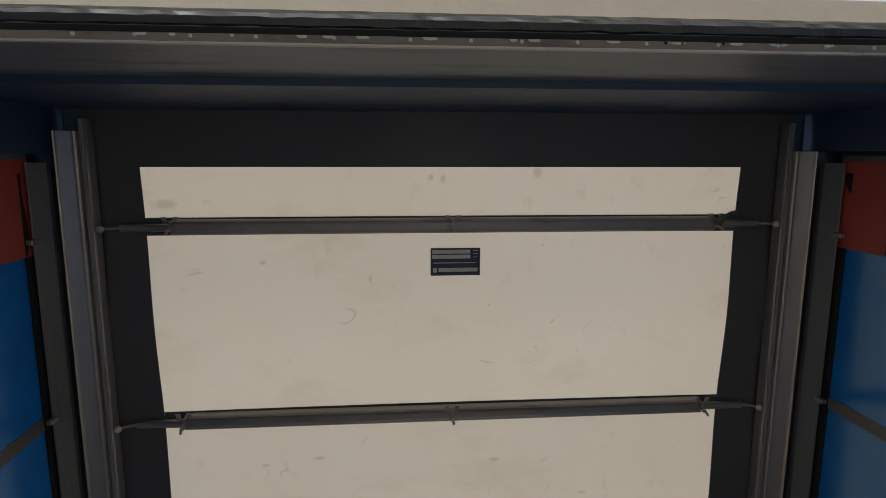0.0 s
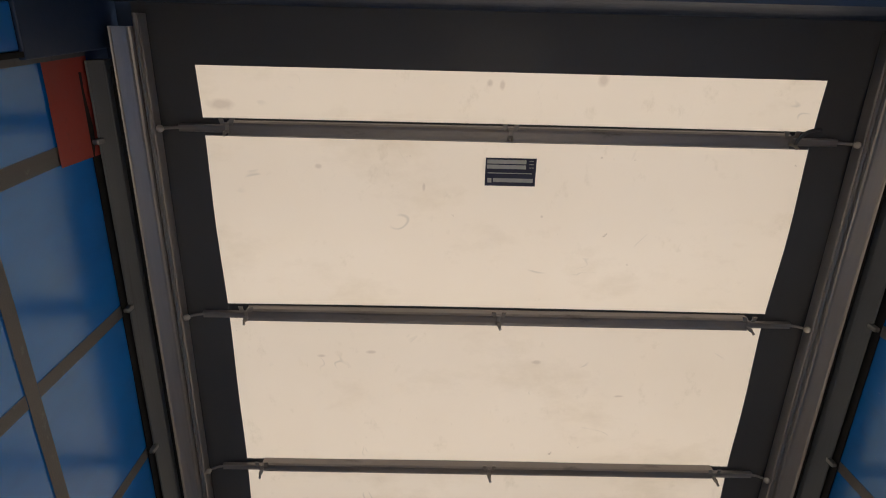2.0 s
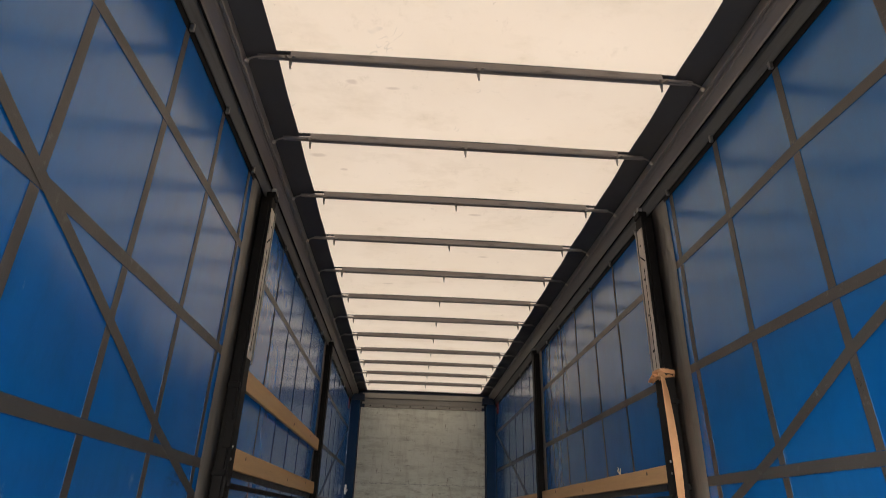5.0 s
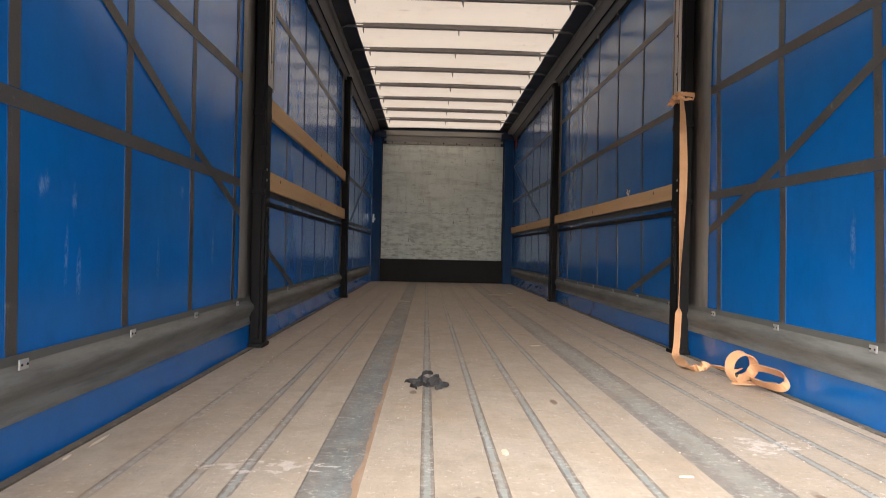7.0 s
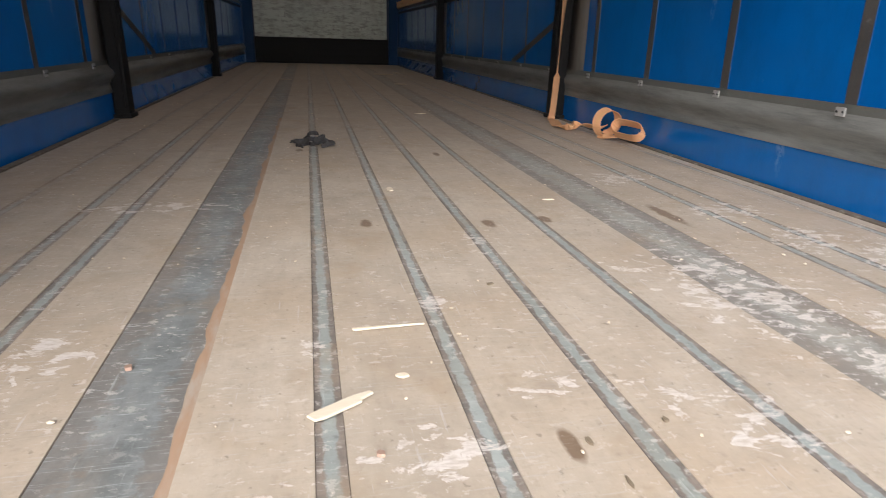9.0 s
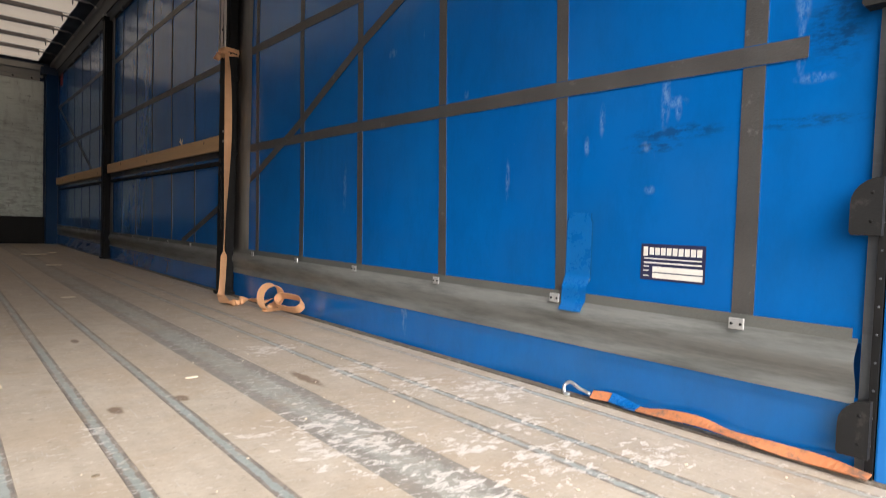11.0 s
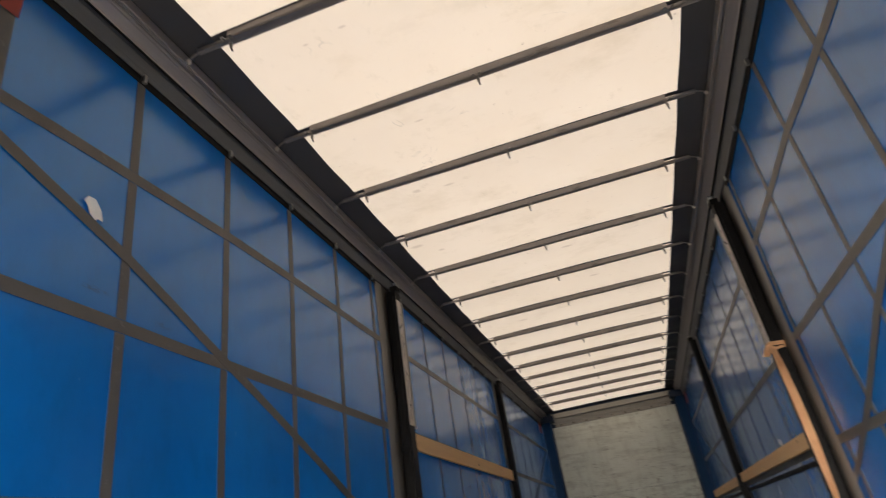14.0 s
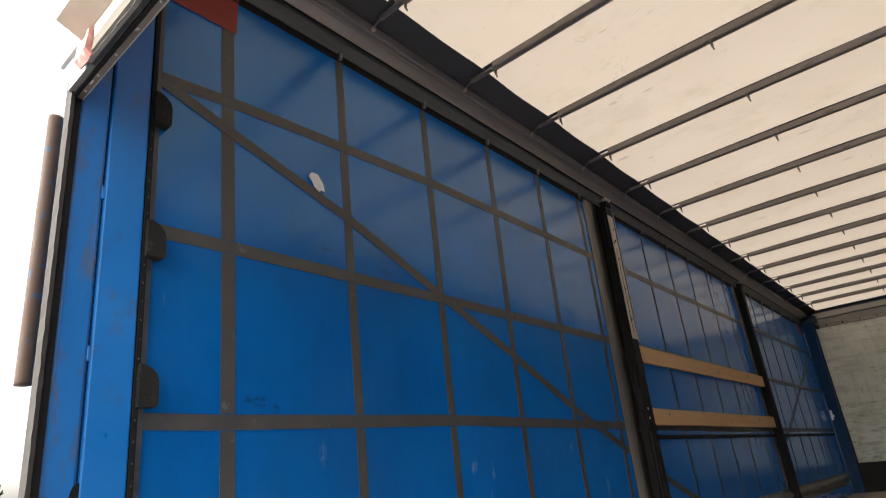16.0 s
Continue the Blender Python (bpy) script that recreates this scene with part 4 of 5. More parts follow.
def roof_rail(s):
    r = thing("roof_rail", (s * 1.15, 6, 2.66), "dull grey aluminium roof rail with running grooves", "roof rail", "roof rails", kind="structure")
    strip = [(1.116, 2.662), (1.116, 2.619), (1.119, 2.613), (1.123, 2.616), (1.128, 2.616), (1.131, 2.612), (1.135, 2.614), (1.135, 2.662)]
    body = [(1.141, 2.662), (1.141, 2.620), (1.145, 2.614), (1.151, 2.612), (1.155, 2.606), (1.184, 2.580), (1.186, 2.574), (1.190, 2.572), (1.1925, 2.578), (1.1925, 2.662)]
    cover = [(1.2035, 2.60), (1.2035, 2.553), (1.206, 2.548), (1.224, 2.496), (1.229, 2.494), (1.2345, 2.60)]
    part("slide_track", prism(bmesh.new(), [(s * a, b) for a, b in strip], "y", 0.80, FRONT - 0.06), ALU, r)
    part("rail_body", prism(bmesh.new(), [(s * a, b) for a, b in body], "y", 0.838 if s < 0 else 0.893, FRONT - 0.06), ALU, r)
    part("curtain_track", prism(bmesh.new(), [(s * a, b) for a, b in cover], "y", 0.930, FRONT - 0.06), RAIL, r, "grimy curtain track cover")
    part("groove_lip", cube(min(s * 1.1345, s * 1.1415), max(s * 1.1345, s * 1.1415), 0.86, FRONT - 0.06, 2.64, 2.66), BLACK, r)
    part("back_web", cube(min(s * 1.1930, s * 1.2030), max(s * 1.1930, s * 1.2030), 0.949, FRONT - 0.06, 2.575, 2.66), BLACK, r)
    # added black strip: the shade between track cover and curtain, as a shape
    part("shadow_gap", cube(min(s * 1.2347, s * 1.2385), max(s * 1.2347, s * 1.2385), 0.96, FRONT - 0.06, 2.466, 2.58), BLACK, r, "black strip standing in for the shade above the curtain")
    # dark blue here holds the shade on the skin's inner side
    part("outer_skin", prism(bmesh.new(), [(s * 1.27, 2.48), (s * 1.275, 2.48), (s * 1.275, 2.71), (s * 1.10, 2.72), (s * 1.10, 2.712), (s * 1.27, 2.702)], "y", 0.74, FRONT + 0.06), DARKBLUE, r)
    return r


for s in (-1, 1):
    roof_rail(s)


def roof_bow(y, half, off):
    """A shallow channel of the given half width, set off a little from its pocket's middle."""
    b = thing("roof_bow", (0, y, 2.70), "galvanised steel roof bow under the tarpaulin", "roof bow", "roof bows")
    c = y + off
    part("channel", prism(bmesh.new(), [(c - half, 2.744), (c - half, 2.712), (c - half * 0.8, 2.704), (c - half * 0.4, 2.7065), (c + half * 0.4, 2.7065), (c + half * 0.8, 2.704), (c + half, 2.712), (c + half, 2.744)], "x", -0.90, 0.90), BOW, b)
    for s in (-1, 1):
        bm = bmesh.new()
        prism(bm, [(c - 0.012, 2.722), (c - 0.012, 2.710), (c - 0.010, 2.706), (c - 0.004, 2.709), (c + 0.004, 2.709), (c + 0.010, 2.706), (c + 0.012, 2.710), (c + 0.012, 2.722)], "x", s * 0.885, s * 1.055)
        tube(bm, spline([(s * 1.048, c, 2.714), (s * 1.075, c, 2.707), (s * 1.095, c, 2.694), (s * 1.100, c, 2.684)], 4), 0.005, 6)
        part("end_rod", bm, BOW, b)
        bm = bmesh.new()
        bmesh.ops.create_uvsphere(bm, u_segments=10, v_segments=7, radius=0.012, matrix=Matrix.Translation((s * 1.103, c, 2.682)))
        part("slide_roller", bm, PLATE, b, "pale round slide roller", smooth=True)
    for x in (-0.90, 0.0, 0.90):
        bm = bmesh.new()
        for dx in (-0.019, 0.019):
            prism(bm, [(x + dx - 0.008, c - half - 0.012), (x + dx + 0.008, c - half - 0.012), (x + dx * 0.75 + 0.006, c - half + 0.008), (x + dx * 0.75 - 0.006, c - half + 0.008)], "z", 2.7015, 2.7055)
        box(bm, x - 0.020, x + 0.020, c - half + 0.003, c - half + 0.009, 2.7015, 2.7045, bevel=0.0006)
        box(bm, x - 0.006, x + 0.006, c - half + 0.006, c + half * 0.5, 2.7005, 2.7035, bevel=0.0008)
        clip = part("bow_clip", bm, CLIP, b, "dull pale webbing clip")
        bm = bmesh.new()
        box(bm, x - 0.007, x + 0.007, c + 0.002, c + 0.010, 2.676, 2.703, bevel=0.002)
        tube(bm, spline([(x, c + 0.006, 2.680), (x + 0.001, c + 0.008, 2.668), (x + 0.003, c + 0.013, 2.660)], 4), 0.005, 6)
        part("clip_tongue", bm, CLIP, clip)
    return b


wide = roof_bow(BOW_Y[0], 0.024, 0.0)
wide.location.z = 2.640
copy_thing(wide, pose(0, BOW_Y[1], 2.640))
slim = roof_bow(BOW_Y[2], 0.018, 0.011)
slim.location.z = 2.638
for y in BOW_Y[3:]:
    copy_thing(slim, pose(0, y, 2.638))
# a loose cord end by the first bow
bm = tube(bmesh.new(), spline([(0.90, BOW_Y[0] + 0.01, 2.62), (0.91, BOW_Y[0] - 0.02, 2.615), (0.94, BOW_Y[0] - 0.04, 2.62), (0.985, BOW_Y[0] - 0.042, 2.637)], 5), 0.006, 6)
solid("loose_cord", bm, ROOF_DARK, (0.93, BOW_Y[0], 2.62), "short dark loose cord end looped on the first bow", "cord")


def plate_bars(parent, x0, x1, y0, y1, z):
    """Pale bars in place of unreadable or brand print on a navy plate, facing down."""
    w, h = x1 - x0, y1 - y0

    def bar(a, b, c, d):
        part("print_bar", cube(x0 + a * w, x0 + b * w, y0 + c * h, y0 + d * h, z - 0.0016, z - 0.0006), PRINT, parent)
    bar(0.03, 0.80, 0.06, 0.20)
    bar(0.03, 0.80, 0.24, 0.38)
    bar(0.05, 0.92, 0.52, 0.55)
    bar(0.16, 0.95, 0.72, 0.86)
    bar(0.05, 0.13, 0.72, 0.88)
    for c in (0.08, 0.20, 0.32):
        bar(0.86, 0.95, c, c + 0.02)


sticker = thing("maker_plate", (0.013, 1.263, 2.677), "navy maker's plate with pale print on the roof cloth", "sticker")
part("plate", cube(-0.072, 0.096, 1.216, 1.310, 2.6765, 2.6785), NAVY, sticker)
plate_bars(sticker, -0.072, 0.096, 1.216, 1.310, 2.6765)

# ---- side curtains ----


def drape(s, y, z):
    """How far the curtain stands in from its plane."""
    d = 0.007 * noise.noise(Vector((y * 0.9, z * 0.8, 7 * s))) + 0.0025 * noise.noise(Vector((y * 3.1, z * 2.2, 3 + s)))
    # the hem is rolled: a round ridge, a crease below it and a thin lip
    if 0.165 < z < 0.275:
        k = max(0.0, min(1.0, (0.275 - z) / 0.050, (z - 0.165) / 0.060))
        d += (0.034 if s < 0 else 0.024) * k * k * (3 - 2 * k) * (0.85 + 0.5 * noise.noise(Vector((y * 1.3, 0, 11 + s))))
    elif z < 0.165:
        d += 0.008 * max(0.0, 1 - abs(z - 0.138) / 0.026) - 0.004 * max(0.0, (0.10 - z) / 0.1)
    if z < 0.17:
        d += 0.011 * noise.noise(Vector((y * 3.2 + z * 11, z * 7.0, 21 + s))) * min(1.0, (0.17 - z) / 0.06)
    return d


def on_curtain(s, y, z, lift):
    return Vector((s * (HALF - drape(s, y, z) - lift), y, z))


def hung(s, y0, y1, z0, z1, ny, nz, lift, lean=0.0):
    """A piece of curtain cloth, hung on the drape."""
    bm = bmesh.new()
    g = [[bm.verts.new(on_curtain(s, y0 + (y1 - y0) * i / ny + lean * (z0 + (z1 - z0) * j / nz), z0 + (z1 - z0) * j / nz, lift)) for i in range(ny + 1)] for j in range(nz + 1)]
    for j in range(nz):
        for i in range(ny):
            bm.faces.new((g[j][i], g[j][i + 1], g[j + 1][i + 1], g[j + 1][i]))
    return bm


def stitched(s, line, width, lift):
    """Flat webbing sewn on along a line of (y, z), with real thickness."""
    pts = []
    for (ya, za), (yb, zb) in zip(line, line[1:]):
        n = max(2, int(math.hypot(yb - ya, zb - za) / 0.045))
        pts += [(ya + (yb - ya) * i / n, za + (zb - za) * i / n) for i in range(n)]
    pts.append(line[-1])
    path = [on_curtain(s, y, z, lift) for y, z in pts]
    across = []
    for i in range(len(pts)):
        (ya, za), (yb, zb) = pts[max(i - 1, 0)], pts[min(i + 1, len(pts) - 1)]
        across.append((0, -(zb - za), yb - ya))
    return ribbon(bmesh.new(), path, across, width, 0.0010)


def stiff_panel(s, y0, y1):
    """Thick grey edge cloth by a post: it rolls inwards and hangs in long soft creases."""
    bm = hung(s, y0, y1, 0.285, 2.49, 14, 60, 0.0048)
    for v in bm.verts:
        k = max(0.0, min(1.0, (v.co.y - y0) / (y1 - y0)))
        crease = noise.noise(Vector((v.co.y * 26 + v.co.z * 0.7, v.co.z * 1.1, 31 + s)))
        v.co.x -= s * (0.008 * math.sin(math.pi * min(1.0, k * 1.5)) + 0.005 * (crease + 0.5) * math.sin(math.pi * k))
        if k < 0.01:
            v.co.y += 0.012 * noise.noise(Vector((0, v.co.z * 1.7, 5 + s)))
    return bm


def lean(s, y, z):
    """How far an upright strap has crept along the cloth at a height."""
    if s < 0:
        return 0.056 * max(0.0, min(1.0, (3.0 - y) / 1.8)) * (2.04 - z) / 1.16
    return -0.02 if y < 1.3 else -0.05 * max(0.0, min(1.0, (1.44 - z) / 1.17))


def side_curtain(s):
    c = thing("side_curtain", (s * HALF, 6, 0.0), "glossy blue side curtain with grey sewn webbing lattice", "curtain", "side curtains")
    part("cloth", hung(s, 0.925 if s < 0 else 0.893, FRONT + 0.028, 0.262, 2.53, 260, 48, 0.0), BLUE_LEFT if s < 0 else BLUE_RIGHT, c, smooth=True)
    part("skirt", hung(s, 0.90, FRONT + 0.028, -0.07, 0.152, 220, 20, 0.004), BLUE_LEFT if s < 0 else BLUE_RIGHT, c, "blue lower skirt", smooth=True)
    part("hem_band", hung(s, 0.93, FRONT - 0.06, 0.140 if s > 0 else 0.128, 0.270, 260, 22, 0.0085), BAND, c, "dirty grey hem band", smooth=True)
    part("hem_tape", stitched(s, [(0.94, 0.276), (FRONT - 0.06, 0.276)], 0.026, 0.0110), TAPE, c)
    ys = [1.175 + 0.543 * i for i in range(18)]
    for i, y in enumerate(ys):
        if any(abs(y - p - 0.03) < 0.10 for p in POSTS):
            continue
        w = 0.048 if y < 1.3 else 0.040 if y < 4.3 else 0.027
        line = [(y + lean(s, y, z) + 0.004 * math.sin(i * 2.3 + z), z) for z in (0.272, 0.60, 0.90, 1.2, 1.44, 1.75, 2.04, 2.28, 2.505)]
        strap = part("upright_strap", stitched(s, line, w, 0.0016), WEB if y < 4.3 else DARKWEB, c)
        part("weld_edge", stitched(s, line, w + 0.004, 0.0009), WELD, strap)
        top, y = line[-1][0], line[0][0]
        bm = box(bmesh.new(), min(s * 1.208, s * 1.213), max(s * 1.208, s * 1.213), y - 0.017, y + 0.017, 0.256, 0.281, bevel=0.002)
        part("buckle_plate", bm, BUCKLE, strap, "zinc buckle plate")
        bm = bmesh.new()
        for dy in (-0.010, 0.010):
            dome(bm, (s * 1.207, y + dy, 0.268), 0.0035, (-s, 0, 0))
        part("buckle_rivet", bm, BLACK, strap)
        # little roller bracket that hangs the strap in the track
        part("roller_hook", box(bmesh.new(), min(s * 1.214, s * 1.233), max(s * 1.214, s * 1.233), top - 0.008, top + 0.008, 2.466, 2.505, bevel=0.004), GALV, strap)
    if s < 0:
        lines = [[(0.945, 1.985), (1.20, 2.003), (1.72, 2.020), (2.30, 2.040), (6.0, 2.033), (FRONT - 0.08, 2.037)],
                 [(0.945, 1.436), (1.20, 1.438), (2.30, 1.440), (6.0, 1.438), (FRONT - 0.08, 1.442)],
                 [(0.945, 0.878), (1.20, 0.878), (1.75, 0.888), (2.30, 0.900), (4.0, 0.890), (6.0, 0.874), (FRONT - 0.08, 0.878)]]
    else:
        lines = [[(0.945, 2.03), (2.20, 2.050), (2.80, 2.062), (3.35, 2.040), (6.0, 2.033), (FRONT - 0.08, 2.037)],
                 [(0.945, 1.452), (1.20, 1.448), (1.72, 1.442), (6.0, 1.438), (FRONT - 0.08, 1.442)],
                 [(1.05, 0.866), (1.72, 0.874), (3.0, 0.882), (6.0, 0.874), (FRONT - 0.08, 0.878)]]
    for line in lines:
        strap = part("cross_strap", stitched(s, line, 0.044, 0.0028), WEB, c)
        part("weld_edge", stitched(s, line, 0.048, 0.0019), WELD, strap)
    if s < 0:
        slope = [(0.94, 1.972), (1.174, 1.887), (1.41, 1.802), (1.72, 1.693), (1.99, 1.58), (2.27, 1.455), (2.78, 1.238), (3.36, 0.973), (4.05, 0.70), (5.2, 0.285)]
    else:
        slope = [(0.94, 2.01), (1.31, 1.843), (1.725, 1.672), (2.18, 1.502), (2.42, 1.392), (2.82, 1.222), (3.34, 0.96), (3.79, 0.763), (4.05, 0.66), (5.2, 0.285)]
    part("diagonal_strap", stitched(s, slope, 0.042, 0.0040), WEB, c)
    part("diagonal_strap", stitched(s, [(11.05, 2.02), (9.95, 1.54), (8.75, 1.04), (7.65, 0.60)], 0.042, 0.0040), WEB, c)
    # grey stiffening panels where the curtain runs behind the posts
    for p in POSTS:
        part("post_panel", stiff_panel(s, p - (0.225 if p < 5 else 0.11), p + 0.07), PANEL, c, "pale grey stiffening panel", smooth=True)
    part("corner_patch", hung(s, 0.918, 1.197, 2.314, 2.515, 10, 8, 0.0052), RED, c, "faded red corner reinforcement", smooth=True)
    part("corner_patch", hung(s, FRONT - 0.40, FRONT - 0.20, 2.32, 2.515, 8, 8, 0.0052), RED, c, "faded red corner reinforcement", smooth=True)
    return c


curtain_l, curtain_r = side_curtain(-1), side_curtain(1)
# a torn white patch on one curtain, a repair patch on the other
bm = bmesh.new()
rim = [(1.527, 1.815), (1.540, 1.835), (1.568, 1.837), (1.595, 1.805), (1.605, 1.770), (1.590, 1.773), (1.580, 1.762), (1.555, 1.778), (1.543, 1.802)]
prism(bm, rim, "x", -HALF + 0.006, -HALF + 0.0105)
part("torn_patch", bm, WHITEPVC, curtain_l, "torn white cloth patch")


def patch_cloth(y0, y1, z0, z1, lift):
    """A welded patch that lies on the curtain and laps over the hem tape."""
    bm = hung(1, y0, y1, z0, z1, 6, 30, lift)
    for v in bm.verts:
        v.co.x -= 0.0165 * max(0.0, min(1.0, (0.335 - v.co.z) / 0.030))
        if v.co.z < z0 + 0.02 or v.co.z > z1 - 0.02:
            v.co.y += (0.5 * (y0 + y1) - v.co.y) * 0.10
    return bm


patch = part("repair_patch", patch_cloth(1.570, 1.654, 0.238, 0.515, 0.0030), PATCH, curtain_r, "welded blue repair patch", smooth=True)
part("weld_edge", patch_cloth(1.566, 1.657, 0.300, 0.514, 0.0022), WELD, patch, smooth=True)
label = part("label_plate", hung(1, 1.246, 1.415, 0.345, 0.437, 8, 5, 0.0016), NAVY, curtain_r, "navy maker's label with pale print")
BARS = [(0.05 + 0.092 * q, 0.124 + 0.092 * q, 0.70, 0.90) for q in range(9)]
BARS += [(0.885, 0.96, 0.66, 0.92), (0.05, 0.95, 0.58, 0.61), (0.05, 0.95, 0.46, 0.50), (0.03, 0.80, 0.06, 0.20), (0.03, 0.80, 0.23, 0.38), (0.86, 0.95, 0.10, 0.13), (0.86, 0.95, 0.24, 0.27), (0.86, 0.95, 0.36, 0.39)]
for a, b, c0, d in BARS:
    part("print_bar", hung(1, 1.246 + a * 0.169, 1.246 + b * 0.169, 0.345 + c0 * 0.092, 0.345 + d * 0.092, 4, 2, 0.0024), PRINT, label)

# rub rails at the floor's edges
for s in (-1, 1):
    a, b = sorted((s * 1.2065, s * 1.234))
    solid("edge_rail", cube(a, b, 0.83, FRONT - 0.03, -0.01, 0.002, bevel=0.001), DIRT, (s * 1.22, 6, 0), "dark steel edge rail along the floor", "edge rail", "edge rails", "structure")


# ---- sliding posts and lath boards ----


def sliding_post(s, y, plated):
    p = thing("sliding_post", (s * 1.2, y, 0), "black steel sliding post with a galvanised upper plate" if plated else "black steel sliding post between roof rail and floor", "post", "sliding posts")

    def q(x0, x1, y0, y1, z0, z1, **k):
        return cube(min(s * x0, s * x1), max(s * x0, s * x1), y0, y1, z0, z1, **k)
    part("post_body", q(1.160, 1.235, y - 0.05, y + 0.05, 0.02, 2.47, bevel=0.006), BLACK, p)
    part("post_flange", q(1.176, 1.222, y - 0.066, y - 0.051, 0.05, 2.42, bevel=0.003), BLACK, p)
    part("post_foot", q(1.150, 1.238, y - 0.062, y + 0.062, 0.0, 0.022, bevel=0.004), BLACK, p)
    part("hinge_lug", q(1.158, 1.20, y - 0.075, y - 0.052, 0.98, 1.12, bevel=0.004), BLACK, p)
    part("lock_lever", q(1.152, 1.163, y - 0.03, y - 0.005, 0.40, 0.72, bevel=0.004), BLACK, p)
    if plated:
        part("upper_plate", q(1.154, 1.1635, y - 0.045, y + 0.045, 1.46, 2.39, bevel=0.003), PLATE, p, "pale galvanised upper plate with slots")
        for z in (1.58, 1.80, 2.03, 2.26):
            part("slot_lip", q(1.147, 1.157, y - 0.056, y - 0.040, z - 0.04, z + 0.04, bevel=0.002), PLATE, p)
            part("plate_hole", prism(bmesh.new(), [(y + 0.008 * math.cos(t), z + 0.02 + 0.008 * math.sin(t)) for t in [2 * math.pi * j / 10 for j in range(10)]], "x", s * 1.1528, s * 1.1542), BLACK, p)
        part("plate_fold", q(1.147, 1.1545, y + 0.030, y + 0.047, 1.44, 2.40, bevel=0.002), GALV, p, "darker folded edge of the plate")
        part("plate_seam", q(1.1522, 1.1542, y - 0.018, y - 0.014, 1.50, 2.12), BLACK, p)
        bm = prism(bmesh.new(), [(y - 0.043, 2.165), (y - 0.040, 2.155), (y + 0.020, 2.205), (y + 0.017, 2.213)], "x", s * 1.1522, s * 1.1542)
        part("plate_seam", bm, BLACK, p)
        for k in range(7):
            part("latch_tooth", q(1.146, 1.1605, y - 0.022, y - 0.008, 0.50 + 0.05 * k, 0.528 + 0.05 * k, bevel=0.002), BLACK, p)
        for z in (0.93, 0.99):
            bm = bmesh.new()
            dome(bm, (s * 1.1585, y - 0.03, z), 0.008, (-s, 0, 0))
            part("post_bolt", bm, BUCKLE, p)
    head = part("roller_head", q(1.15, 1.205, y - 0.04, y + 0.04, 2.47, 2.51, bevel=0.005), BLACK, p)
    for dy in (-0.025, 0.025):
        bm = bmesh.new()
        tube(bm, [(s * 1.150, y + dy, 2.522), (s * 1.176, y + dy, 2.522)], 0.017, 12)
        part("roller_wheel", bm, BUCKLE, head)
    for z in (0.86, 1.30):
        for dy in (-1, 1):
            part("board_pocket", q(1.164, 1.235, y + dy * 0.062 - 0.010, y + dy * 0.062 + 0.010, z - 0.012, z + 0.018, bevel=0.003), BLACK, p)
    return p


for s in (-1, 1):
    sliding_post(s, POSTS[0] + 0.03, True)
    sliding_post(s, POSTS[1] + 0.03, False)


def lath_board(s, y0, y1, z0, z1, group="lath boards"):
    b = thing("lath_board", (s * 1.205, (y0 + y1) / 2, (z0 + z1) / 2), "rough raw pine lath board held between the posts", "board", group)
    bm = bmesh.new()
    n = 16
    for i in range(n + 1):
        y = y0 + (y1 - y0) * i / n
        w = 0.003 * noise.noise(Vector((y * 2, z0, s)))
        c = [(1.192 + w, z0 + 0.003 + w), (1.195 + w, z0 + w), (1.214 + w, z0 + w), (1.217 + w, z0 + 0.003), (1.217 + w, z1 - 0.003 + w * 1.5), (1.214 + w, z1 + w * 1.5), (1.195 + w, z1 + w * 1.5), (1.192 + w, z1 - 0.003 + w * 1.5)]
        ring = [bm.verts.new((s * a, y, h)) for a, h in c]
        if i:
            for j in range(8):
                bm.faces.new((prev[j], prev[(j + 1) % 8], ring[(j + 1) % 8], ring[j]))
        else:
            bm.faces.new(ring)
        prev = ring
    bm.faces.new(prev)
    part("plank", bm, PINE, b)
    for yy in (y0 + 0.35, (y0 + y1) / 2 + 0.1, y1 - 0.6):
        bm = bmesh.new()
        dome(bm, (s * 1.1925, yy, (z0 + z1) / 2 + 0.02 * math.sin(yy * 3)), 0.014, (-s, 0, 0), 0.12)
        part("knot", bm, BARK, b, "dark wood knot")
    return b


lath_board(-1, 4.275, 7.57, 1.317, 1.433)
lath_board(-1, 4.275, 7.57, 0.893, 1.003)
right_board = lath_board(1, 4.275, 7.57, 0.892, 0.985)
lath_board(1, 7.70, 11.05, 0.882, 0.978)
for k, (dy, dz) in enumerate(((0.02, 0.05), (-0.03, 0.04), (0.035, 0.03))):
    part("splinter", tube(bmesh.new(), [(1.20, 5.12, 0.985), (1.195, 5.12 + dy, 0.985 + dz)], 0.003, 5), CHIPWOOD, right_board, "pale splinter")
for s in (-1, 1):
    for y0, y1 in ((4.28, 7.57), (7.70, 11.05)):
        a, b = sorted((s * 1.222, s * 1.229))
        bm = cube(a, b, y0, y1, 0.80, 0.83, bevel=0.002)
        solid("curtain_belt", bm, BLACK, (s * 1.225, (y0 + y1) / 2, 0.815), "narrow dark belt tight along the curtain", "belt", "curtain belts")

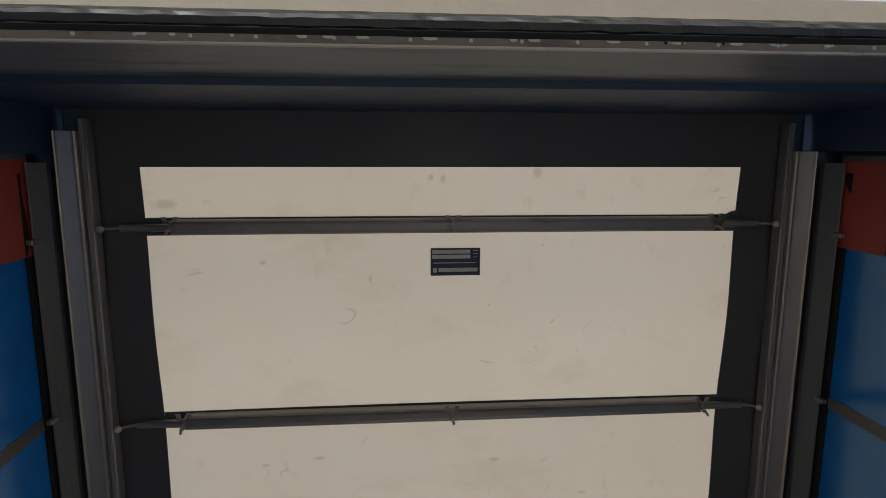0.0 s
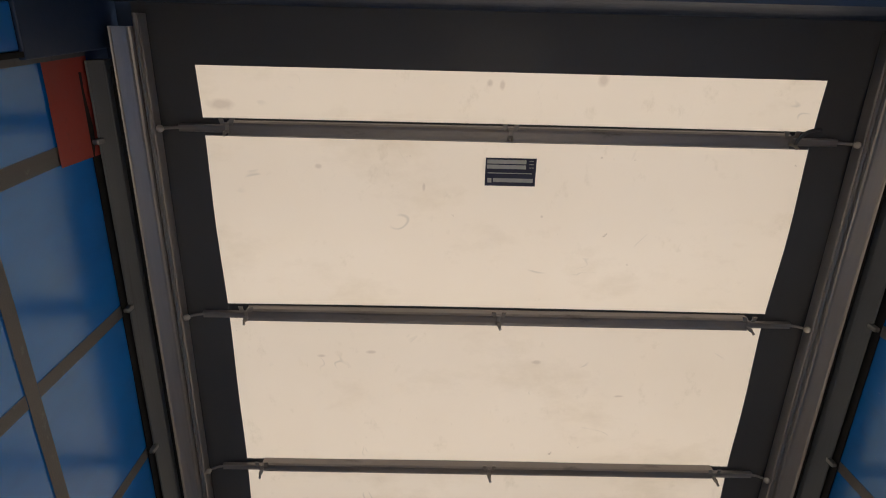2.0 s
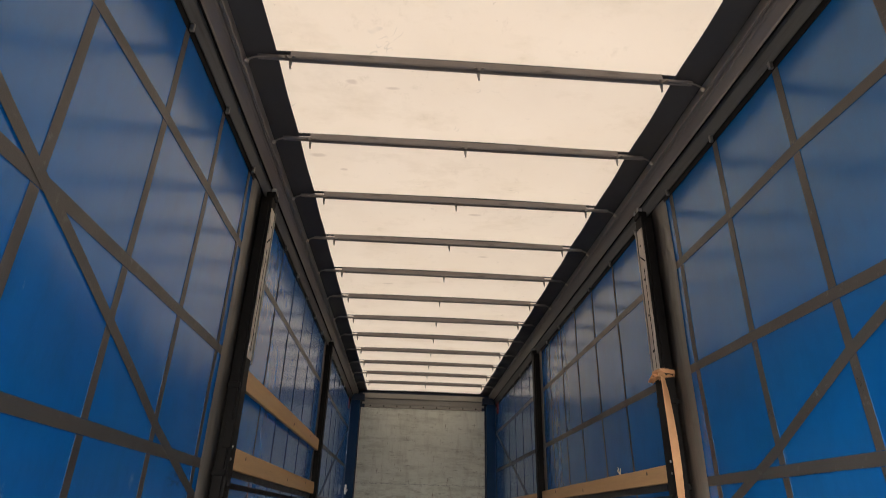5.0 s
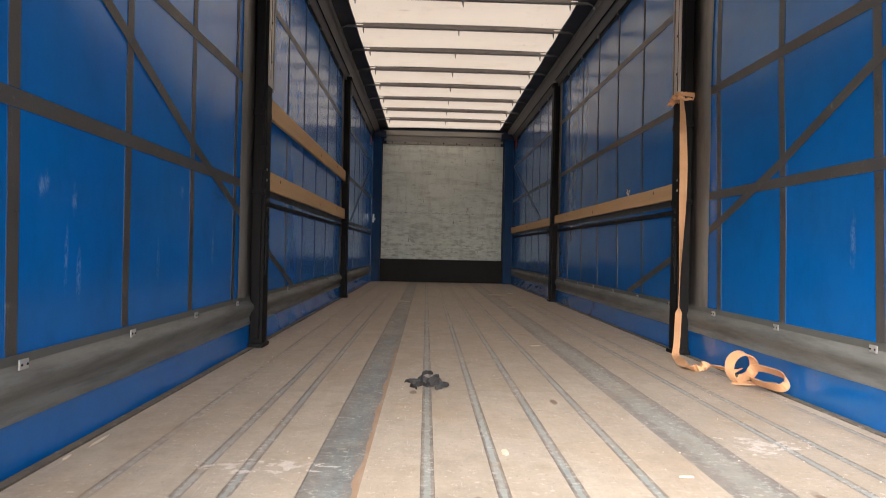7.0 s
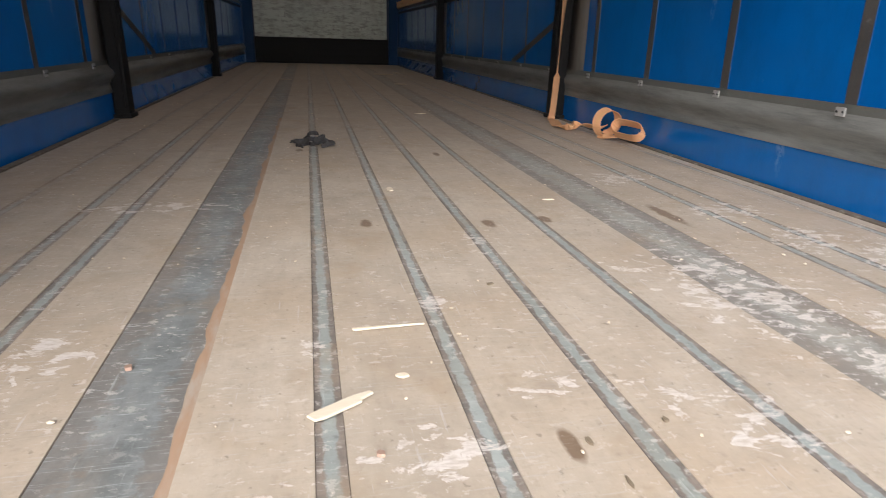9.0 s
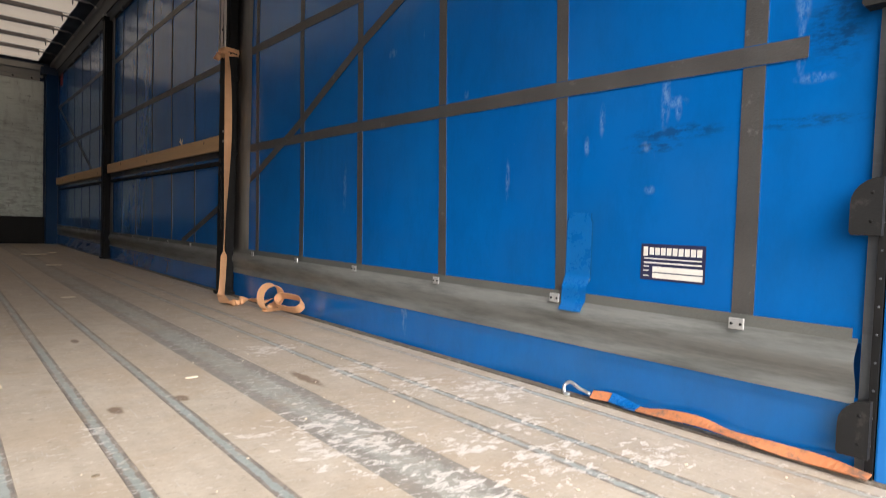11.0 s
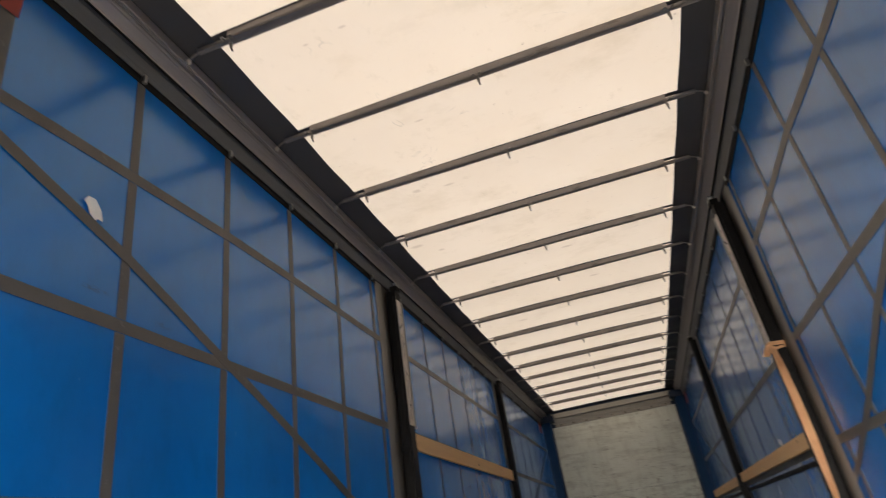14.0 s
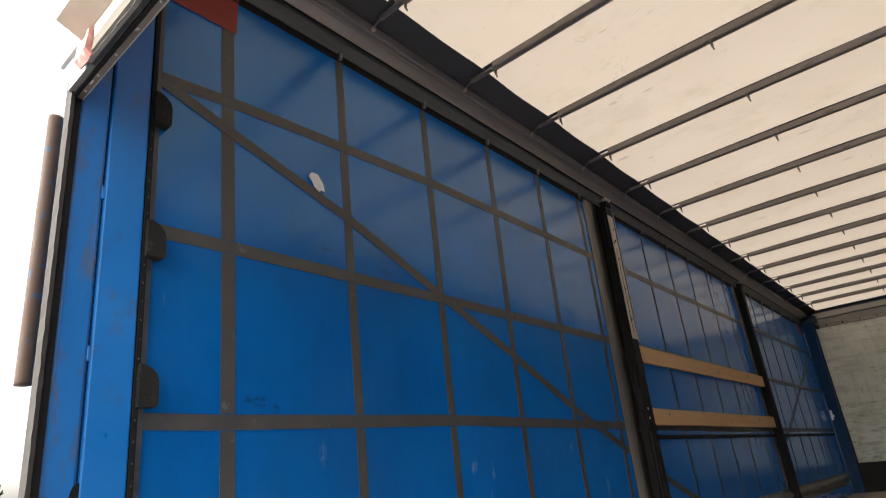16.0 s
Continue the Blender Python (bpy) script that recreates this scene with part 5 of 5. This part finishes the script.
# ---- the long orange strap ----
strap = thing("lashing_strap", (1.16, 4.1, 0), "orange lashing strap knotted on a post, end heaped below", "lashing strap")
bm = bmesh.new()
for dz, tilt, grow in ((0.0, 0.22, 0.0), (0.022, -0.15, 0.005)):
    pts = []
    for j in range(25):
        u = 2 * math.pi * j / 24
        cx, cy = math.copysign(abs(math.cos(u)) ** 0.45, math.cos(u)), math.copysign(abs(math.sin(u)) ** 0.45, math.sin(u))
        pts.append(Vector((1.194 + (0.046 + grow) * cx, POSTS[0] + 0.025 + (0.060 + grow) * cy, 1.447 + dz + tilt * 0.03 * cx)))
    ribbon(bm, pts, [(0.15, 0.1, 1)] * 25, 0.024, 0.003)
for c, turn_r, lean in ((Vector((1.138, 4.150, 1.452)), 0.024, 0.5), (Vector((1.134, 4.232, 1.438)), 0.020, -0.4)):
    pts = [c + Vector((0.35 * turn_r * math.sin(u), turn_r * math.cos(u), 0.75 * turn_r * math.sin(u + lean))) for u in [2 * math.pi * j / 14 for j in range(14)]]
    ribbon(bm, pts, [(1, 0.3, 0.3 * lean)] * 14, 0.034, 0.003)
part("knot", bm, ORANGE, strap, "wound strap knot")
bm = bmesh.new()
tail = spline([(1.152, 4.175, 1.47), (1.140, 4.155, 1.455), (1.143, 4.145, 1.42)], 5)
ribbon(bm, tail, [(0, 1, 0.2)] * len(tail), 0.034, 0.003)
part("knot_tail", bm, ORANGE, strap)
hang = spline([(1.158, 4.150, 1.455), (1.160, 4.130, 1.30), (1.160, 4.11, 0.98), (1.158, 4.12, 0.58), (1.156, 4.125, 0.30), (1.152, 4.13, 0.10), (1.142, 4.12, 0.012), (1.11, 4.02, 0.008)], 8)
turns = [(math.cos(0.62 + 0.5 * math.sin(4.5 * p.z)), math.sin(0.62 + 0.5 * math.sin(4.5 * p.z)), 0) if p.z > 0.25 else (1, 0.4, 0) for p in hang]
part("hanging_webbing", ribbon(bmesh.new(), hang, turns, 0.047, 0.003), ORANGE, strap, "hanging orange webbing")
lie = spline([(1.11, 4.02, 0.008), (1.06, 3.86, 0.012), (1.035, 3.72, 0.010), (1.05, 3.67, 0.022), (1.09, 3.70, 0.026), (1.14, 3.66, 0.030), (1.165, 3.58, 0.035), (1.165, 3.50, 0.045)], 8)
part("lying_webbing", ribbon(bmesh.new(), lie, [(1, 0.25 * math.sin(i * 0.3), 0.6 * math.sin(i * 0.25)) for i in range(len(lie))], 0.046, 0.003), ORANGE, strap)
# one loop stands up, one leans long and narrow against the skirt
tangent, axle = Vector((0.93, -0.36, 0)), Vector((0.34, 0.90, 0.26))
c1 = Vector((1.142, 3.43, 0.074))
loop = [c1 + tangent * 0.052 * math.cos(t) + Vector((0, 0, 0.060 * math.sin(t))) - axle * 0.012 * (t - 2) for t in [2 * math.pi * j / 30 * 0.97 - 1.75 for j in range(31)]]
skew = (axle + tangent * -0.75).normalized()
part("standing_loop", ribbon(bmesh.new(), loop, [skew] * len(loop), 0.050, 0.003), ORANGE, strap, "upright loop of webbing")
run, rise, c2 = Vector((0.14, -0.99, 0)), Vector((0.42, 0.10, 0.90)), Vector((1.172, 3.285, 0.060))
loop = [c2 + run * 0.108 * math.cos(t) + rise * (0.040 + 0.008 * math.cos(2 * t)) * math.sin(t) for t in [2 * math.pi * j / 32 for j in range(33)]]
part("leaning_loop", ribbon(bmesh.new(), loop, [(-0.62, -0.30, 0.72)] * 33, 0.043, 0.003), ORANGE, strap, "long leaning loop of webbing")
loop = spline([(1.10, 3.43, 0.012), (1.14, 3.40, 0.012), (1.17, 3.36, 0.02), (1.19, 3.30, 0.03), (1.195, 3.25, 0.03)], 7)
part("inner_webbing", ribbon(bmesh.new(), loop, [(1.0, 0.3, 0.3)] * len(loop), 0.040, 0.003), ORANGE, strap)

short = thing("short_strap", (1.215, 1.28, 0), "dirty orange strap with a hook along the curtain's foot", "lashing strap")
line = spline([(1.212, 1.53, 0.018), (1.216, 1.47, 0.022), (1.213, 1.39, 0.014), (1.208, 1.31, 0.022), (1.204, 1.23, 0.028), (1.198, 1.15, 0.022), (1.200, 1.05, 0.018), (1.200, 0.96, 0.018), (1.195, 0.89, 0.014)], 6)
across = [(0.75, 0, 0.55 + 0.4 * math.sin(i * 0.37)) for i in range(len(line))]
part("webbing", ribbon(bmesh.new(), line, across, 0.026, 0.003), RUSTWEB, short)
part("blue_sleeve", ribbon(bmesh.new(), [p + Vector((-0.002, 0, 0.001)) for p in line[6:13]], across[6:13], 0.028, 0.006), PATCH, short, "short blue sleeve")
part("hook", tube(bmesh.new(), spline([(1.212, 1.535, 0.018), (1.204, 1.565, 0.028), (1.198, 1.59, 0.040), (1.190, 1.605, 0.030), (1.186, 1.60, 0.010), (1.186, 1.585, 0.008)], 6), 0.005, 8), CHROME, short, "bright wire hook", smooth=True)

SLIVER = [(-0.272, 1.396), (-0.262, 1.385), (-0.250, 1.388), (-0.204, 1.415), (-0.207, 1.421), (-0.188, 1.432), (-0.193, 1.437), (-0.215, 1.430), (-0.262, 1.402)]
FLAKES = [(0.557, 1.156, 0.008, 0.005, 0.3), (0.026, 1.125, 0.011, 0.008, 0.5), (0.057, 1.226, 0.0022, 0.011, 0.25), (0.155, 1.319, 0.004, 0.006, 0.6), (0.045, 1.298, 0.004, 0.009, 0.3), (0.064, 1.762, 0.007, 0.005, 0.1), (0.275, 1.117, 0.003, 0.006, 0.9)]
SHAVING = [(0.063, 1.108, 0.004), (0.068, 1.118, 0.006), (0.078, 1.130, 0.003), (0.087, 1.143, 0.003), (0.091, 1.150, 0.005)]
# ---- litter on the floor ----
scrap = thing("rubber_scrap", (-0.235, 3.33, 0), "crumpled heap of black rubber scraps on the floor", "rubber scrap")
for k in range(12):
    a = Vector((-0.235 + 0.11 * (random.random() - 0.5), 3.33 + 0.10 * (random.random() - 0.5), 0.006 + 0.012 * random.random()))
    pts = [a]
    for j in range(4):
        pts.append(pts[-1] + Vector(((random.random() - 0.5) * 0.07, (random.random() - 0.5) * 0.06, (random.random() - 0.5) * 0.03)))
        pts[-1].z = min(0.034, max(0.004, pts[-1].z))
    pts = spline(pts, 3)
    part("scrap_piece", ribbon(bmesh.new(), pts, [(random.random() - 0.5, random.random() - 0.5, 0.4 + random.random()) for p in pts], 0.016, 0.003), RUBBER, scrap)
bm = prism(bmesh.new(), SLIVER, "z", 0.001, 0.005)
bmesh.ops.bevel(bm, geom=list(bm.edges), offset=0.001, affect="EDGES")
solid("wood_sliver", bm, CHIPWOOD, (-0.227, 1.41, 0), "pale split wood sliver lying on the floor", "wood sliver")
bm = prism(bmesh.new(), [(-0.203, 1.615), (-0.201, 1.609), (-0.150, 1.612), (-0.089, 1.6145), (-0.148, 1.6165)], "z", 0.001, 0.004)
solid("wood_splinter", bm, CHIPWOOD, (-0.15, 1.622, 0), "long thin pale splinter on the boards", "splinter")
for k, (x, y, a, b, h) in enumerate(((-0.146, 1.469, 0.010, 0.006, 0.4), (0.40, 4.38, 0.035, 0.012, 0.3), (0.41, 2.337, 0.020, 0.006, 0.2), (-0.03, 2.5, 0.012, 0.025, 0.3), (0.63, 6.77, 0.06, 0.03, 0.1), (0.65, 8.38, 0.12, 0.04, 0.05),
                                   (0.86, 8.7, 0.05, 0.04, 0.7), (-0.48, 7.24, 0.06, 0.02, 0.2), (-1.17, 2.56, 0.006, 0.055, 0.2), (-1.18, 2.42, 0.005, 0.02, 0.6), (0.60, 1.0, 0.010, 0.006, 0.3), (0.47, 1.02, 0.008, 0.005, 1.1), (0.66, 1.08, 0.006, 0.006, 0.5))):
    bm = bmesh.new()
    prism(bm, [(x + math.cos(t + h) * a * (0.75 + 0.4 * random.random()), y + math.sin(t + h) * b * (0.75 + 0.4 * random.random())) for t in [2 * math.pi * j / 7 for j in range(7)]], "z", 0.001, 0.003 + 0.15 * min(a, b))
    solid("wood_chip", bm, CHIPWOOD, (x, y, 0), "small pale chip of wood on the floor", "wood chip", "loose wood chips")
for x, y, a, b, h in FLAKES:
    bm = bmesh.new()
    prism(bm, [(x + math.cos(u + h) * a * (0.6 + 0.6 * random.random()), y + math.sin(u + h) * b * (0.6 + 0.6 * random.random())) for u in [2 * math.pi * j / 9 for j in range(9)]], "z", -0.001, 0.0012)
    solid("bark_flake", bm, FLAKE, (x, y, 0), "small dull brown flake of bark on the floor", "bark flake", "bark flakes")
for x, y, a in ((-0.192, 1.318, 0.005), (-0.506, 1.553, 0.006)):
    bm = prism(bmesh.new(), [(x + math.cos(u) * a * (0.6 + 0.6 * random.random()), y + math.sin(u) * a * (0.6 + 0.6 * random.random())) for u in [2 * math.pi * j / 7 for j in range(7)]], "z", -0.003, 0.002)
    solid("brick_chip", bm, CLAY, (x, y, 0), "small reddish chip of brick on the floor", "brick chip", "brick chips")
curl = spline(SHAVING, 6)
bm = ribbon(bmesh.new(), curl, [(1, 0.2, 0.3 + 0.5 * math.sin(i * 0.5)) for i in range(len(curl))], 0.0045, 0.0006)
solid("wood_shaving", bm, CHIPWOOD, SHAVING[0], "thin curled pale wood shaving on the floor", "wood shaving")
bm = bmesh.new()
for i in range(260):
    x, y = random.uniform(-1.15, 1.18), 0.86 + 5.0 * random.random() ** 1.6
    r = random.uniform(0.001, 0.0032)
    m = Matrix.Translation((x, y, r * 0.5 + 0.0005)) @ pose(0, 0, 0, 0, 0, random.uniform(0, 180)) @ Matrix.Diagonal((1.6, 1, 0.7, 1))
    bmesh.ops.create_icosphere(bm, subdivisions=1, radius=r, matrix=m)
solid("loose_crumbs", bm, CHIPWOOD, (0, 2.5, 0), "scattered pale crumbs of wood and plaster", "crumbs", kind="stuff")

# ---- outside ----


def tree_far(x, y, h):
    t = thing("tree", (x, y, -1.25), "broad green tree beyond the yard", "tree", "far trees")
    bm = bmesh.new()
    tube(bm, [(x, y, -1.25), (x + 0.1, y, h * 0.25), (x - 0.1, y + 0.1, h * 0.55)], 0.22, 7)
    for k in range(5):
        a = k * 1.26
        tube(bm, [(x, y, h * 0.2 + 0.2 * k), (x + math.cos(a) * h * 0.25, y + math.sin(a) * h * 0.25, h * 0.55)], 0.08, 5)
    part("trunk", bm, BARK, t)
    vs, fs = [], []
    for k in range(2600):
        d = Vector((random.gauss(0, 1), random.gauss(0, 1), random.gauss(0, 1))).normalized()
        lump = 0.75 + 0.45 * noise.noise(d * 2.2 + Vector((x, y, 0)))
        c = Vector((x, y, h * 0.58)) + Vector((d.x * h * 0.40, d.y * h * 0.40, d.z * h * 0.42)) * lump * random.uniform(0.65, 1.0)
        u = Vector((random.gauss(0, 1), random.gauss(0, 1), random.gauss(0, 1))).normalized()
        w = u.orthogonal().normalized()
        e = random.uniform(0.10, 0.22)
        i = len(vs)
        vs += [c + u * e, c + w * e * 0.6, c - u * e, c - w * e * 0.6]
        fs.append((i, i + 1, i + 2, i + 3))
    me = bpy.data.meshes.new("crown")
    me.from_pydata([v - Vector((x, y, -1.25)) for v in vs], [], fs)
    me.materials.append(LEAF)
    ob = new("crown", me)
    ob.parent = t


for k in range(9):
    tree_far(-62 + 6 * math.sin(k * 2.1), -8 + 7.5 * k, 5.6 + 0.9 * math.sin(k * 1.7))
skip = thing("steel_skip", (-14, 6.0, -1.25), "teal painted steel skip standing in the yard", "skip")
bm = bmesh.new()
prism(bm, [(-17, -1.2), (-11.5, -1.2), (-11.0, 0.55), (-17.5, 0.55)], "y", 3.5, 9.0)
part("skip_body", bm, TEAL, skip)
for y in (3.42, 9.0):
    part("rim", cube(-17.6, -10.9, y, y + 0.1, 0.5, 0.65), TEAL, skip)
for k in range(6):
    part("rib", cube(-11.6 + 0.02 * k, -10.95, 3.8 + k * 0.95, 3.9 + k * 0.95, -1.0, 0.5), TEAL, skip)

# ---- floor pieces ----
BREAKS = [REAR, 3.24, 5.62, 8.10, FRONT - 0.03]
edges = sorted([(c - w / 2, c + w / 2) for c, w in NARROW + BROAD])
lo = -1.203
for a, b in edges + [(1.203, 1.203)]:
    if a - lo > 0.02:
        for k, (y0, y1) in enumerate(zip(BREAKS, BREAKS[1:])):
            h = 0.0006 * math.sin(lo * 37)
            part("board", cube(lo + 0.0008, a - 0.0008, y0 + 0.0004, y1 - 0.0004, -0.011, -0.0015 + h, bevel=0.0006), BOARD, floor)
    lo = b
for c, w in NARROW:
    bm = prism(bmesh.new(), [(c - w / 2, -0.011), (c - w / 2, -0.0024), (c - w * 0.40, -0.0030), (c + w * 0.40, -0.0030), (c + w / 2, -0.0024), (c + w / 2, -0.011)], "y", REAR, FRONT - 0.03)
    part("steel_strip", bm, STRIP, floor, "recessed grey steel strip")
for c, w in BROAD:
    part("steel_plate", cube(c - w / 2 + 0.0002, c + w / 2 - 0.0002, REAR, FRONT - 0.03, -0.011, -0.003, bevel=0.001), WIDE if c < 0 else DUSTY, floor, "wide dark worn steel plate" if c < 0 else "wide dusty steel plate")
bm = bmesh.new()
prev = None
for i in range(161):
    y = REAR + (4.2 - REAR) * i / 160
    w = 0.006 + 0.016 * max(0, noise.noise(Vector((y * 5, 0, 0))) + 0.25 + 0.4 * noise.noise(Vector((y * 19, 0, 0))))
    row = [bm.verts.new((x, y, z)) for x, z in ((-0.4042, -0.0055), (-0.4042, -0.0022), (-0.409 - w, -0.0022), (-0.409 - w, -0.0055))]
    if prev:
        for j in range(4):
            bm.faces.new((prev[j], prev[(j + 1) % 4], row[(j + 1) % 4], row[j]))
    prev = row
part("rust_edge", bm, RUSTEDGE, floor, "orange rust along the plate's edge")
